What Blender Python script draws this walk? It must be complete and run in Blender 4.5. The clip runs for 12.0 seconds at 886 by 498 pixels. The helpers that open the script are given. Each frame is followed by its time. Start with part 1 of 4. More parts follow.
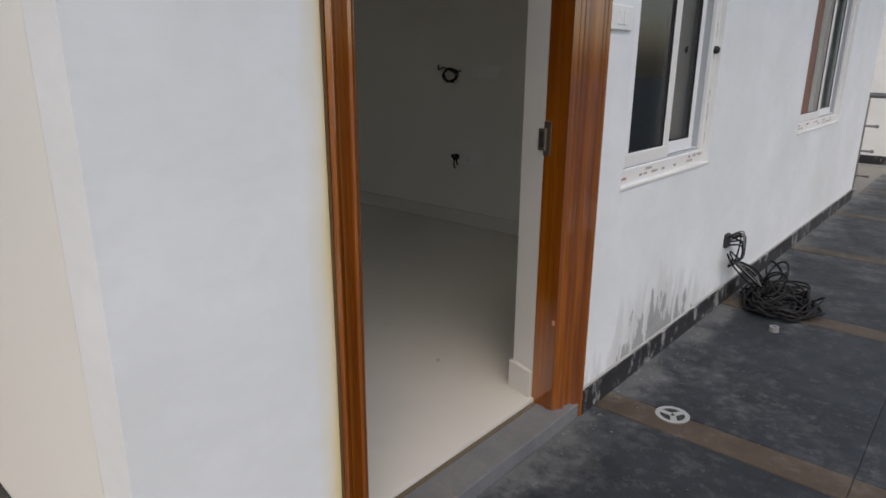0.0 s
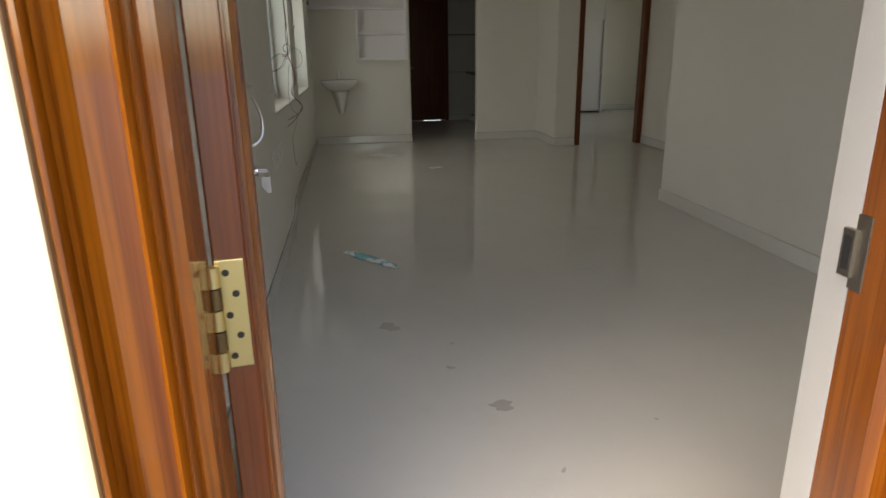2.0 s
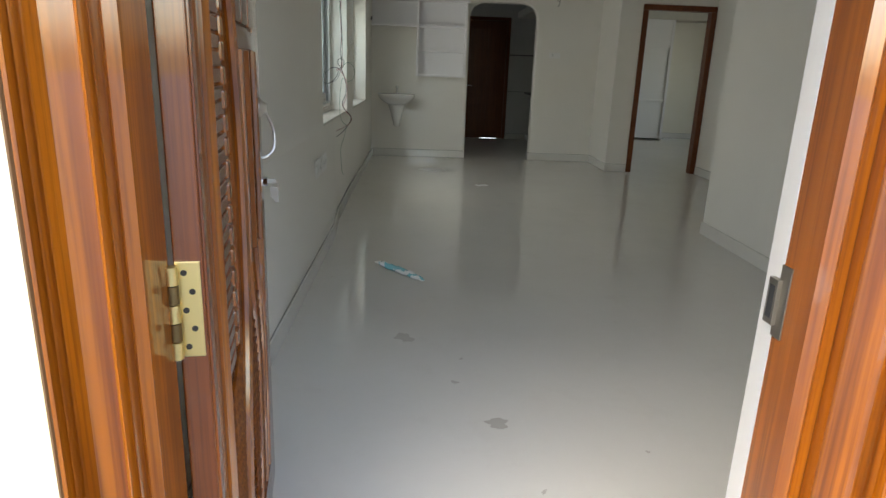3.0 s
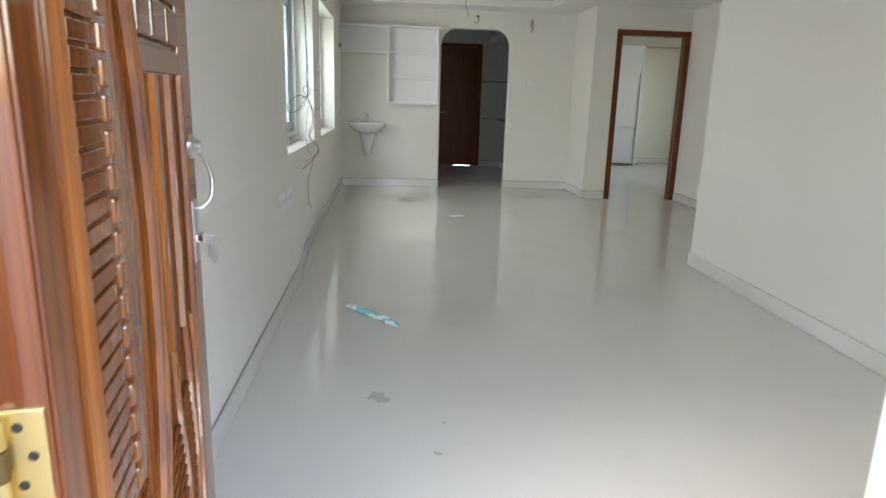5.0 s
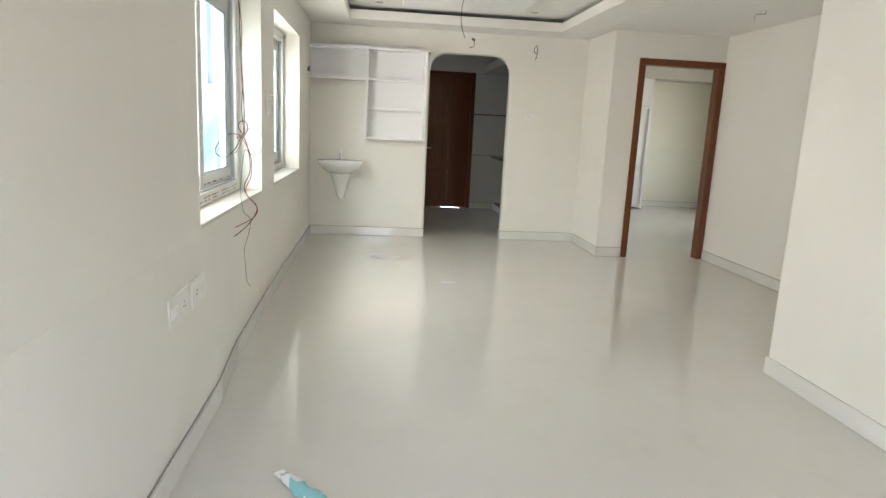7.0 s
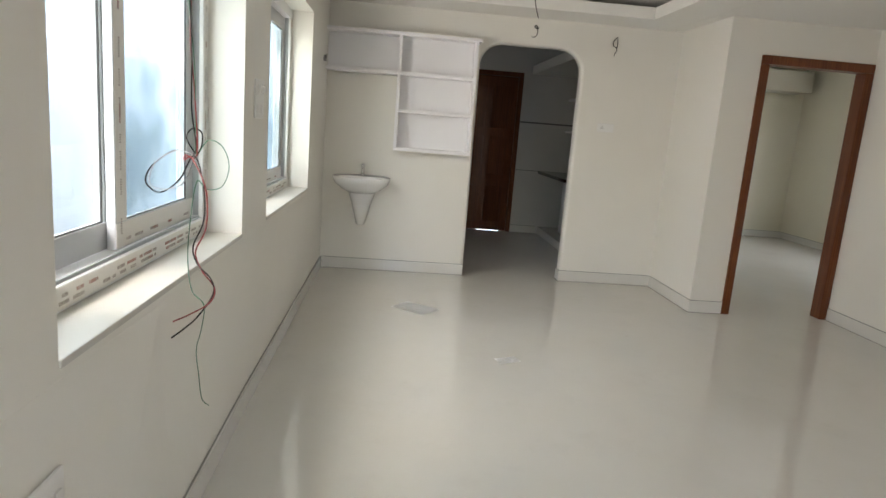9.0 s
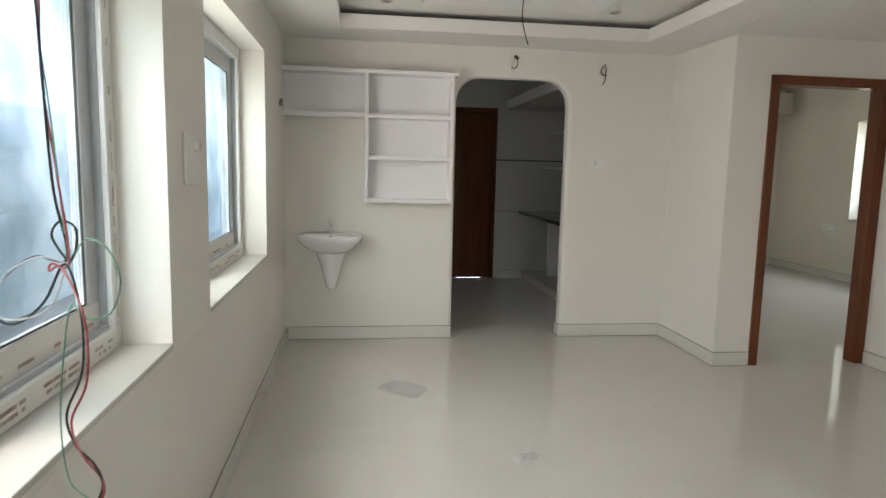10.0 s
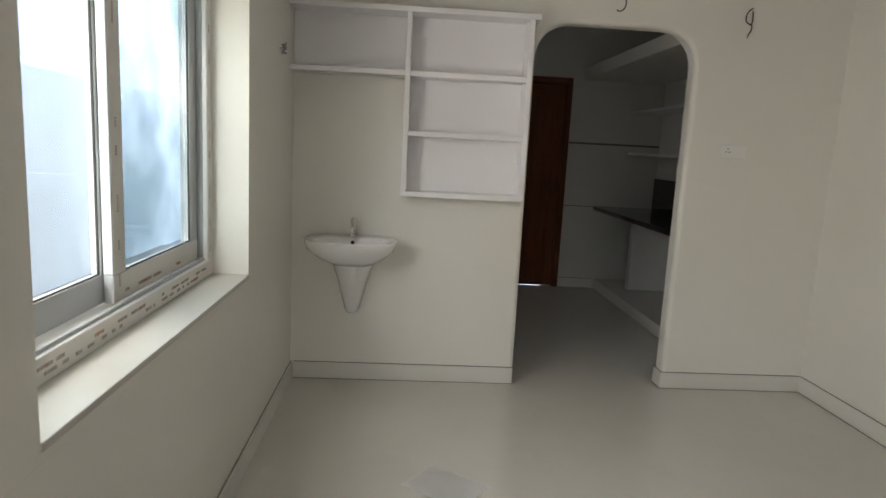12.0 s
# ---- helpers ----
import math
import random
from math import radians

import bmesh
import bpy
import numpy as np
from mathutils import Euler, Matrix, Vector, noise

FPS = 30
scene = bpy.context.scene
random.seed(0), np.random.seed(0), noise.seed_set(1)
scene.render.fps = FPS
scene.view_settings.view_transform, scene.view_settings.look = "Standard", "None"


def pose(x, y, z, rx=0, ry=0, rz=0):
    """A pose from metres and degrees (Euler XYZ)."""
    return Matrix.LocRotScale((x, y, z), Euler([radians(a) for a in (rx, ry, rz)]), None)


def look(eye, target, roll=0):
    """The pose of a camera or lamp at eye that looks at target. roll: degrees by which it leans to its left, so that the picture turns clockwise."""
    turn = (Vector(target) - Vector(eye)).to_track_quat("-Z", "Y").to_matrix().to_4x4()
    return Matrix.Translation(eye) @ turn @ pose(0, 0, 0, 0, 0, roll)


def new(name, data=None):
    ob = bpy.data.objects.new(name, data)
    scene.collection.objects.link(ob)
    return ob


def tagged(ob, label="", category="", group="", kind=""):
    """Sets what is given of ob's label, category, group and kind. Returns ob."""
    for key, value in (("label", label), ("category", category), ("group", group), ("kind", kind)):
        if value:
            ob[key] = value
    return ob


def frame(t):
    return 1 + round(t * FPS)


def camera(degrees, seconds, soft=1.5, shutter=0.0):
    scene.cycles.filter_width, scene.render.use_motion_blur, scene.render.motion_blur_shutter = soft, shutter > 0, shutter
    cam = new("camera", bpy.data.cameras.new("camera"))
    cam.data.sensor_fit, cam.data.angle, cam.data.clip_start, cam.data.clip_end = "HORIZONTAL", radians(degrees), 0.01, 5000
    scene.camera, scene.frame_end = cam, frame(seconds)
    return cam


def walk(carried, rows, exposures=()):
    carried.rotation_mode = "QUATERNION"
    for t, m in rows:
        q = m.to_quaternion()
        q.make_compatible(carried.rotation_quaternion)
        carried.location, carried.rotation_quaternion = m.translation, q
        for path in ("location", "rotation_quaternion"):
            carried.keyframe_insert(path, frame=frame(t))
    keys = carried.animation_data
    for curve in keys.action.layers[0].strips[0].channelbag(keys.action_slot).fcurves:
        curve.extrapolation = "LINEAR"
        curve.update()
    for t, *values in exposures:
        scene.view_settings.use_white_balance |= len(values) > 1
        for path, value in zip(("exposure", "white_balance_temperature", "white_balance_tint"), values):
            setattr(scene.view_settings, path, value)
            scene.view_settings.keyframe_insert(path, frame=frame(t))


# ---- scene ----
cam = camera(69.8, 12.0, shutter=0.2)
PATH = [
    (0, (-0.544, -0.921, 1.164), (0.906, 0.336, 0.598), 0.4),
    (0.5, (-0.284, -0.752, 1.167), (1.056, 0.618, 0.594), -1.8),
    (1, (0.066, -0.659, 1.169), (1.076, 0.956, 0.559), -1.1),
    (1.5, (0.314, -0.597, 1.16), (0.82, 1.24, 0.552), -0.3),
    (2, (0.531, -0.588, 1.206), (0.786, 1.306, 0.616), -0.8),
    (2.5, (0.685, -0.681, 1.242), (0.792, 1.241, 0.7), 1.7),
    (4.5, (0.692, -0.569, 1.232), (0.758, 1.345, 0.656), 2.5),
    (5, (0.684, -0.346, 1.241), (0.849, 1.591, 0.773), 1.7),
    (5.5, (0.736, -0.049, 1.24), (0.841, 1.901, 0.807), 2.1),
    (6, (0.787, 0.232, 1.275), (0.799, 2.177, 0.809), 3.1),
    (6.5, (0.787, 0.635, 1.307), (0.95, 2.589, 0.915), 3.0),
    (8.5, (0.669, 2.346, 1.324), (0.919, 4.295, 0.951), 2.7),
    (9, (0.642, 2.7, 1.342), (0.809, 4.658, 0.971), 4.5),
    (9.5, (0.566, 3.048, 1.37), (0.857, 4.995, 1.015), 1.2),
    (10, (0.586, 3.423, 1.399), (0.845, 5.39, 1.146), 1.3),
    (10.5, (0.639, 3.67, 1.404), (0.936, 5.621, 1.076), 3.5),
    (11, (0.612, 4.036, 1.395), (0.967, 5.97, 1.032), 2.0),
    (11.5, (0.615, 4.446, 1.38), (0.835, 6.409, 1.068), 1.1),
    (12, (0.644, 4.862, 1.4), (0.769, 6.832, 1.084), 3.0),
]
EXPOSURES = [(0.0, 0.64, 7400, 11), (0.5, 0.68, 7500, 11), (1.0, 0.92, 7700, 11), (1.5, 1.6, 7900, 12), (2.0, 2.45, 7900, 12), (2.5, 2.9, 7400, 9), (4.5, 2.9, 7000, 8), (5.0, 3.9, 6900, 9), (5.5, 4.4, 6900, 10), (6.0, 4.5, 7100, 11),
             (6.5, 4.5, 7300, 12), (8.5, 4.3, 7400, 14), (9.5, 3.9, 7400, 15), (10.5, 4.05, 7200, 14), (11.0, 4.45, 7200, 14), (11.5, 4.15, 7100, 14), (12.0, 3.55, 7500, 15)]
walk(cam, [(t, look(eye, target, roll)) for t, eye, target, roll in PATH], EXPOSURES)

# ---- world, sun, window light and an added kitchen fill ----
world = bpy.data.worlds.new("sky")
scene.world = world
world.use_nodes = True
wn = world.node_tree.nodes
sky = wn.new("ShaderNodeTexSky")
sky.sky_type = "NISHITA"
sky.sun_disc = False
sky.sun_elevation = radians(63)
sky.sun_rotation = radians(231)
sky.air_density, sky.dust_density = 1.0, 3.0
wn["Background"].inputs["Strength"].default_value = 0.15
world.node_tree.links.new(sky.outputs["Color"], wn["Background"].inputs["Color"])

sun_data = bpy.data.lights.new("sun", "SUN")
sun_data.energy, sun_data.angle, sun_data.color = 0.6, radians(60), (1.0, 0.97, 0.93)
sun = new("sun", sun_data)
sun.matrix_world = look((-3.0, -2.4, 7.5), (0, 0, 0))


def window_light(name, place, target, width, height, watts, color=(1.0, 0.985, 0.95)):
    data = bpy.data.lights.new(name, "AREA")
    data.shape, data.size, data.size_y = "RECTANGLE", width, height
    data.energy, data.color = watts, color
    ob = new(name, data)
    ob.matrix_world = look(place, target)
    return ob


window_light("sky_light_window_1", (-0.33, 4.71, 1.46), (1, 4.71, 1.46), 1.42, 1.2, 1.25)
window_light("sky_light_window_2", (-0.33, 6.66, 1.46), (1, 6.66, 1.46), 1.24, 1.2, 2.1)
window_light("sky_light_front_window", (1.95, 0.19, 1.4), (1.95, 2, 1.35), 0.75, 1.1, 0.3)
window_light("sky_light_window_3", (7.36, 10.2, 1.5), (5, 10.2, 1.5), 1.5, 1.15, 1.9, (1.0, 0.98, 0.94))
# fill lamp added to brighten the kitchen; no such source is seen
window_light("kitchen_fill_light", (-0.35, 9.95, 1.8), (1, 9.95, 1.6), 0.46, 0.55, 0.07)

# ---- materials ----


def node(nt, kind, **inputs):
    n = nt.nodes.new(kind)
    for key, value in inputs.items():
        n.inputs[key.replace("_", " ")].default_value = value
    return n


def ramp(nt, src, stops):
    n = nt.nodes.new("ShaderNodeValToRGB")
    el = n.color_ramp.elements
    while len(el) < len(stops):
        el.new(0.5)
    for e, (p, c) in zip(el, stops):
        e.position, e.color = p, (*c, 1)
    nt.links.new(src, n.inputs["Fac"])
    return n.outputs["Color"]


def mix(nt, fac, a, b, mode="MIX"):
    n = nt.nodes.new("ShaderNodeMix")
    n.data_type, n.blend_type = "RGBA", mode
    for sock, v in ((n.inputs["Factor"], fac), (n.inputs["A"], a), (n.inputs["B"], b)):
        if hasattr(v, "links"):
            nt.links.new(v, sock)
        elif isinstance(v, tuple):
            sock.default_value = (*v, 1)
        else:
            sock.default_value = v
    return n.outputs["Result"]


def math_node(nt, op, a, b=0.0):
    n = nt.nodes.new("ShaderNodeMath")
    n.operation = op
    for sock, v in ((n.inputs[0], a), (n.inputs[1], b)):
        if hasattr(v, "links"):
            nt.links.new(v, sock)
        else:
            sock.default_value = v
    return n.outputs[0]


def coords(nt, scale=(1, 1, 1), kind="Object"):
    tc = nt.nodes.new("ShaderNodeTexCoord")
    mp = nt.nodes.new("ShaderNodeMapping")
    mp.inputs["Scale"].default_value = scale
    nt.links.new(tc.outputs[kind], mp.inputs["Vector"])
    return mp.outputs["Vector"]


def noise_tex(nt, vec, scale, detail=4.0, rough=0.55):
    n = node(nt, "ShaderNodeTexNoise", Scale=scale, Detail=detail, Roughness=rough)
    nt.links.new(vec, n.inputs["Vector"])
    return n.outputs["Fac"]


def bump(nt, bsdf, height, strength, distance=0.002):
    b = node(nt, "ShaderNodeBump", Strength=strength, Distance=distance)
    nt.links.new(height, b.inputs["Height"])
    nt.links.new(b.outputs["Normal"], bsdf.inputs["Normal"])


def material(name, color=(0.8, 0.8, 0.8), roughness=0.5, metallic=0.0, coat=0.0, spec=0.5):
    m = bpy.data.materials.new(name)
    m.use_nodes = True
    b = m.node_tree.nodes["Principled BSDF"]
    b.inputs["Base Color"].default_value = (*color, 1)
    b.inputs["Roughness"].default_value = roughness
    b.inputs["Metallic"].default_value = metallic
    b.inputs["Coat Weight"].default_value = coat
    b.inputs["Coat Roughness"].default_value = 0.035
    b.inputs["Specular IOR Level"].default_value = spec
    return m, m.node_tree, b


def paint(name, color, dirt, roughness=0.55, grain=0.25):
    m, nt, b = material(name, color, roughness)
    v = coords(nt)
    large = noise_tex(nt, v, 1.1, 3)
    fine = noise_tex(nt, v, 90, 3)
    c = mix(nt, ramp(nt, large, [(0.35, (0, 0, 0)), (0.75, (1, 1, 1))]), color, dirt)
    spots = ramp(nt, noise_tex(nt, v, 7, 5, 0.7), [(0.70, (0, 0, 0)), (0.78, (0.35, 0.35, 0.35))])
    c = mix(nt, spots, c, tuple(k * 0.9 for k in dirt))
    nt.links.new(c, b.inputs["Base Color"])
    bump(nt, b, fine, grain, 0.0015)
    return m


PAINT = paint("interior_paint", (0.80, 0.785, 0.735), (0.765, 0.75, 0.70), 0.5)
BED_PAINT = paint("bedroom_paint", (0.76, 0.73, 0.62), (0.72, 0.69, 0.58), 0.5)
CEIL_PAINT = paint("ceiling_paint", (0.83, 0.825, 0.80), (0.80, 0.795, 0.77), 0.6)
UNIT_PAINT = paint("bedroom_shelf_paint", (0.72, 0.71, 0.68), (0.68, 0.67, 0.64), 0.5)
# colour of the reddish reflection in the terrace window
RED_REFLECTION = paint("red_brown_reflection", (0.42, 0.09, 0.045), (0.32, 0.065, 0.033), 0.4, 0.1)
SHELF_PAINT = paint("shelf_paint", (0.86, 0.86, 0.88), (0.83, 0.83, 0.85), 0.4)


def exterior_paint():
    m, nt, b = material("exterior_paint", (0.78, 0.79, 0.8), 0.6)
    v = coords(nt)
    sep = nt.nodes.new("ShaderNodeSeparateXYZ")
    nt.links.new(v, sep.inputs[0])
    x, z = sep.outputs["X"], sep.outputs["Z"]
    base = mix(nt, ramp(nt, noise_tex(nt, v, 1.7, 6, 0.62), [(0.34, (0, 0, 0)), (0.66, (1, 1, 1))]), (0.82, 0.835, 0.845), (0.73, 0.745, 0.735))
    trowel = ramp(nt, noise_tex(nt, coords(nt, (1.0, 1.0, 2.4)), 9, 5, 0.6), [(0.45, (0, 0, 0)), (0.75, (0.4, 0.4, 0.4))])
    base = mix(nt, trowel, base, (0.71, 0.725, 0.725))
    # damp streaks rising from the skirting
    bell = math_node(nt, "MULTIPLY", math_node(nt, "SUBTRACT", x, 1.98), 2.1)
    bell = math_node(nt, "POWER", 2.718, math_node(nt, "MULTIPLY", math_node(nt, "MULTIPLY", bell, bell), -1.0))
    top = math_node(nt, "ADD", math_node(nt, "MULTIPLY", bell, 0.30), 0.03)
    streak = noise_tex(nt, coords(nt, (13, 13, 2.2)), 1.0, 5, 0.62)
    room = math_node(nt, "MULTIPLY", math_node(nt, "SUBTRACT", top, z), 1.5)
    damp = math_node(nt, "ADD", streak, room)
    near = math_node(nt, "MULTIPLY", math_node(nt, "LESS_THAN", x, 2.95), math_node(nt, "GREATER_THAN", x, 1.33))
    pale = ramp(nt, damp, [(0.50, (0, 0, 0)), (0.62, (0.55, 0.55, 0.55)), (0.78, (0.8, 0.8, 0.8))])
    patch = ramp(nt, math_node(nt, "ADD", math_node(nt, "MULTIPLY", room, 0.7), noise_tex(nt, coords(nt, (16, 16, 4)), 1.0, 6, 0.7)), [(0.67, (0, 0, 0)), (0.71, (1, 1, 1))])
    grey = mix(nt, noise_tex(nt, v, 25, 4), (0.24, 0.24, 0.235), (0.42, 0.42, 0.41))
    c = mix(nt, math_node(nt, "MULTIPLY", pale, near), base, (0.58, 0.575, 0.56))
    c = mix(nt, math_node(nt, "MULTIPLY", patch, near), c, grey)
    # varnish bled into the paint beside the door frame
    side = math_node(nt, "SUBTRACT", x, 0.151)
    wav = math_node(nt, "ADD", math_node(nt, "MULTIPLY", side, 9.0), math_node(nt, "MULTIPLY", noise_tex(nt, coords(nt, (3, 3, 1)), 3, 5), 0.55))
    inside = math_node(nt, "LESS_THAN", x, 0.35)
    stain = math_node(nt, "MULTIPLY", ramp(nt, wav, [(0.45, (0, 0, 0)), (0.80, (0.35, 0.35, 0.35)), (1.05, (0.95, 0.95, 0.95))]), inside)
    c = mix(nt, stain, c, (0.74, 0.62, 0.34))
    marks = ramp(nt, noise_tex(nt, v, 5, 7, 0.75), [(0.73, (0, 0, 0)), (0.76, (0.6, 0.6, 0.6))])
    c = mix(nt, marks, c, (0.55, 0.56, 0.55))
    nt.links.new(c, b.inputs["Base Color"])
    bump(nt, b, noise_tex(nt, v, 60, 4), 0.12, 0.002)
    return m


EXT_PAINT = exterior_paint()


def floor_tile():
    m, nt, b = material("vitrified_tile", (0.6, 0.58, 0.53), 0.09)
    v = coords(nt)
    cloud = noise_tex(nt, v, 1.4, 5, 0.6)
    c = mix(nt, cloud, (0.69, 0.675, 0.625), (0.60, 0.588, 0.543))
    dust = ramp(nt, noise_tex(nt, v, 3.5, 7, 0.7), [(0.55, (0, 0, 0)), (0.8, (0.5, 0.5, 0.5))])
    c = mix(nt, dust, c, (0.57, 0.55, 0.50))
    nt.links.new(c, b.inputs["Base Color"])
    r = nt.nodes.new("ShaderNodeMapRange")
    r.inputs["To Min"].default_value, r.inputs["To Max"].default_value = 0.015, 0.06
    nt.links.new(noise_tex(nt, v, 2.2, 6, 0.65), r.inputs["Value"])
    nt.links.new(r.outputs[0], b.inputs["Roughness"])
    bump(nt, b, noise_tex(nt, v, 1.8, 2), 0.03, 0.004)
    return m


FLOOR_TILE = floor_tile()
SKIRT_TILE = paint("skirting_tile", (0.74, 0.73, 0.69), (0.68, 0.67, 0.63), 0.07, 0.02)
GROUT = material("dark_joint", (0.19, 0.185, 0.175), 0.9)[0]
WORN_JOINT = material("worn_joint", (0.27, 0.265, 0.25), 0.9)[0]
PALE_JOINT = material("pale_joint", (0.46, 0.45, 0.42), 0.9)[0]
SILL_STONE = paint("sill_marble", (0.62, 0.605, 0.57), (0.48, 0.465, 0.43), 0.35, 0.05)


def wood(name, light, dark, scale=1.0, coat=0.8, rough=0.35):
    m, nt, b = material(name, light, rough, coat=coat, spec=0.12)
    v = coords(nt, (14 * scale, 14 * scale, 0.9 * scale))
    warp = noise_tex(nt, v, 1.2, 5, 0.6)
    w = node(nt, "ShaderNodeTexWave", Scale=1.1, Distortion=6.0, Detail=3.0)
    nt.links.new(v, w.inputs["Vector"])
    fine = noise_tex(nt, coords(nt, (160, 160, 3)), 1.0, 4)
    f = math_node(nt, "ADD", math_node(nt, "MULTIPLY", w.outputs["Fac"], 0.25), math_node(nt, "MULTIPLY", warp, 0.70))
    c = mix(nt, ramp(nt, f, [(0.25, (0, 0, 0)), (0.62, (1, 1, 1))]), dark, light)
    figure = ramp(nt, noise_tex(nt, coords(nt, (9 * scale, 9 * scale, 1.6 * scale)), 1.0, 6, 0.7), [(0.42, (0, 0, 0)), (0.62, (0.7, 0.7, 0.7))])
    c = mix(nt, figure, c, tuple(k * 0.5 + m_ * 0.5 for k, m_ in zip(dark, light)))
    c = mix(nt, ramp(nt, fine, [(0.45, (0, 0, 0)), (0.7, (0.55, 0.55, 0.55))]), c, tuple(k * 0.55 for k in dark))
    nt.links.new(c, b.inputs["Base Color"])
    bump(nt, b, fine, 0.12, 0.0008)
    # thick brushed lacquer
    lac = node(nt, "ShaderNodeBump", Strength=0.08, Distance=0.0015)
    nt.links.new(noise_tex(nt, coords(nt, (70, 70, 22)), 1.0, 4, 0.6), lac.inputs["Height"])
    nt.links.new(lac.outputs["Normal"], b.inputs["Coat Normal"])
    b.inputs["Coat IOR"].default_value = 1.5 + 0.5 * coat
    return m


TEAK = wood("varnished_teak", (0.33, 0.092, 0.003), (0.13, 0.027, 0.001), 0.6, 1.0, 0.5)
TEAK_RED = wood("red_teak", (0.25, 0.063, 0.003), (0.11, 0.021, 0.001), 0.6, 0.9, 0.5)
BROWN_WOOD = wood("brown_door_wood", (0.20, 0.058, 0.018), (0.10, 0.026, 0.009), 1.0, 0.35, 0.4)

UPVC = material("white_upvc", (0.82, 0.83, 0.84), 0.28)[0]
TAPE = paint("protective_tape", (0.80, 0.785, 0.75), (0.68, 0.665, 0.63), 0.35, 0.1)
INK = material("tape_print", (0.40, 0.36, 0.33), 0.5)[0]
RED_INK = material("tape_print_red", (0.42, 0.22, 0.19), 0.5)[0]
GASKET = material("black_gasket", (0.02, 0.02, 0.02), 0.6)[0]
GREY_SASH = material("grey_sash", (0.52, 0.54, 0.56), 0.35)[0]
TRACK_SHADE_GREY = material("shaded_grey_track", (0.40, 0.43, 0.46), 0.35)[0]


def glass(name, tint, dark=0.0, rough=0.02):
    m = bpy.data.materials.new(name)
    m.use_nodes = True
    nt = m.node_tree
    nt.nodes.remove(nt.nodes["Principled BSDF"])
    tr = node(nt, "ShaderNodeBsdfTransparent")
    tr.inputs["Color"].default_value = (*tint, 1)
    gl = node(nt, "ShaderNodeBsdfGlossy", Roughness=rough)
    ms = nt.nodes.new("ShaderNodeMixShader")
    ms.inputs[0].default_value = 0.06 + dark
    nt.links.new(tr.outputs[0], ms.inputs[1])
    nt.links.new(gl.outputs[0], ms.inputs[2])
    nt.links.new(ms.outputs[0], nt.nodes["Material Output"].inputs["Surface"])
    return m




def filmed_glass():
    m = glass("filmed_glass", (0.86, 0.91, 0.90))
    nt = m.node_tree
    tr = [n for n in nt.nodes if n.type == "BSDF_TRANSPARENT"][0]
    v = coords(nt, (1, 1, 0.8))
    c = mix(nt, ramp(nt, noise_tex(nt, v, 2.2, 4, 0.55), [(0.35, (0, 0, 0)), (0.65, (1, 1, 1))]), (0.88, 0.93, 0.92), (0.50, 0.58, 0.59))
    nt.links.new(c, tr.inputs["Color"])
    return m


FILM_GLASS = filmed_glass()
CLEAR_GLASS = glass("window_glass", (0.86, 0.91, 0.90))
DARK_GLASS = glass("tinted_glass", (0.30, 0.32, 0.33), 0.10, 0.05)
DARK_BRASS = material("dark_brass", (0.22, 0.15, 0.07), 0.45, 1.0)[0]
BRASS = material("brass", (0.83, 0.66, 0.30), 0.38, 1.0)[0]
STEEL = material("brushed_steel", (0.62, 0.61, 0.59), 0.28, 1.0)[0]
# same metal as STEEL with a darker base colour
RAIL_STEEL = material("dark_rail_steel", (0.30, 0.295, 0.29), 0.38, 1.0)[0]
CHROME = material("chrome", (0.75, 0.75, 0.76), 0.08, 1.0)[0]
SCREW = material("screw_hole", (0.02, 0.015, 0.01), 0.7)[0]
CERAMIC = material("white_ceramic", (0.82, 0.82, 0.81), 0.10)[0]
PLASTIC = material("white_plastic", (0.80, 0.80, 0.78), 0.3)[0]
DARK_SLOT = material("dark_slot", (0.02, 0.02, 0.02), 0.6)[0]
BLACK_WIRE = material("black_cable", (0.010, 0.010, 0.011), 0.6, spec=0.25)[0]
RED_WIRE = material("red_wire", (0.20, 0.022, 0.022), 0.4)[0]
GREEN_WIRE = material("green_wire", (0.05, 0.16, 0.10), 0.4)[0]
GREY_WIRE = material("grey_wire", (0.22, 0.22, 0.22), 0.4)[0]
GRANITE = paint("black_granite", (0.022, 0.022, 0.023), (0.035, 0.033, 0.032), 0.12, 0.03)
PAPER = material("white_paper", (0.94, 0.94, 0.93), 0.2)[0]
PLASTER_MARK = material("plaster_mark", (0.66, 0.65, 0.61), 0.7)[0]
# grey-beige carries the shadow on the bedroom loft's face
LOFT_SHADE = paint("loft_shade_paint", (0.50, 0.48, 0.41), (0.42, 0.40, 0.34), 0.8, 0.5)
LEDGE = paint("rough_plaster", (0.52, 0.515, 0.50), (0.34, 0.335, 0.32), 0.9, 0.6)
THRESHOLD_DIRT = paint("threshold_dirt", (0.10, 0.075, 0.045), (0.17, 0.14, 0.10), 0.9, 0.4)
MUD = paint("dried_mud", (0.40, 0.375, 0.335), (0.50, 0.475, 0.43), 0.9, 0.3)
KITCHEN_TILE = paint("white_wall_tile", (0.70, 0.695, 0.675), (0.65, 0.645, 0.63), 0.2, 0.03)


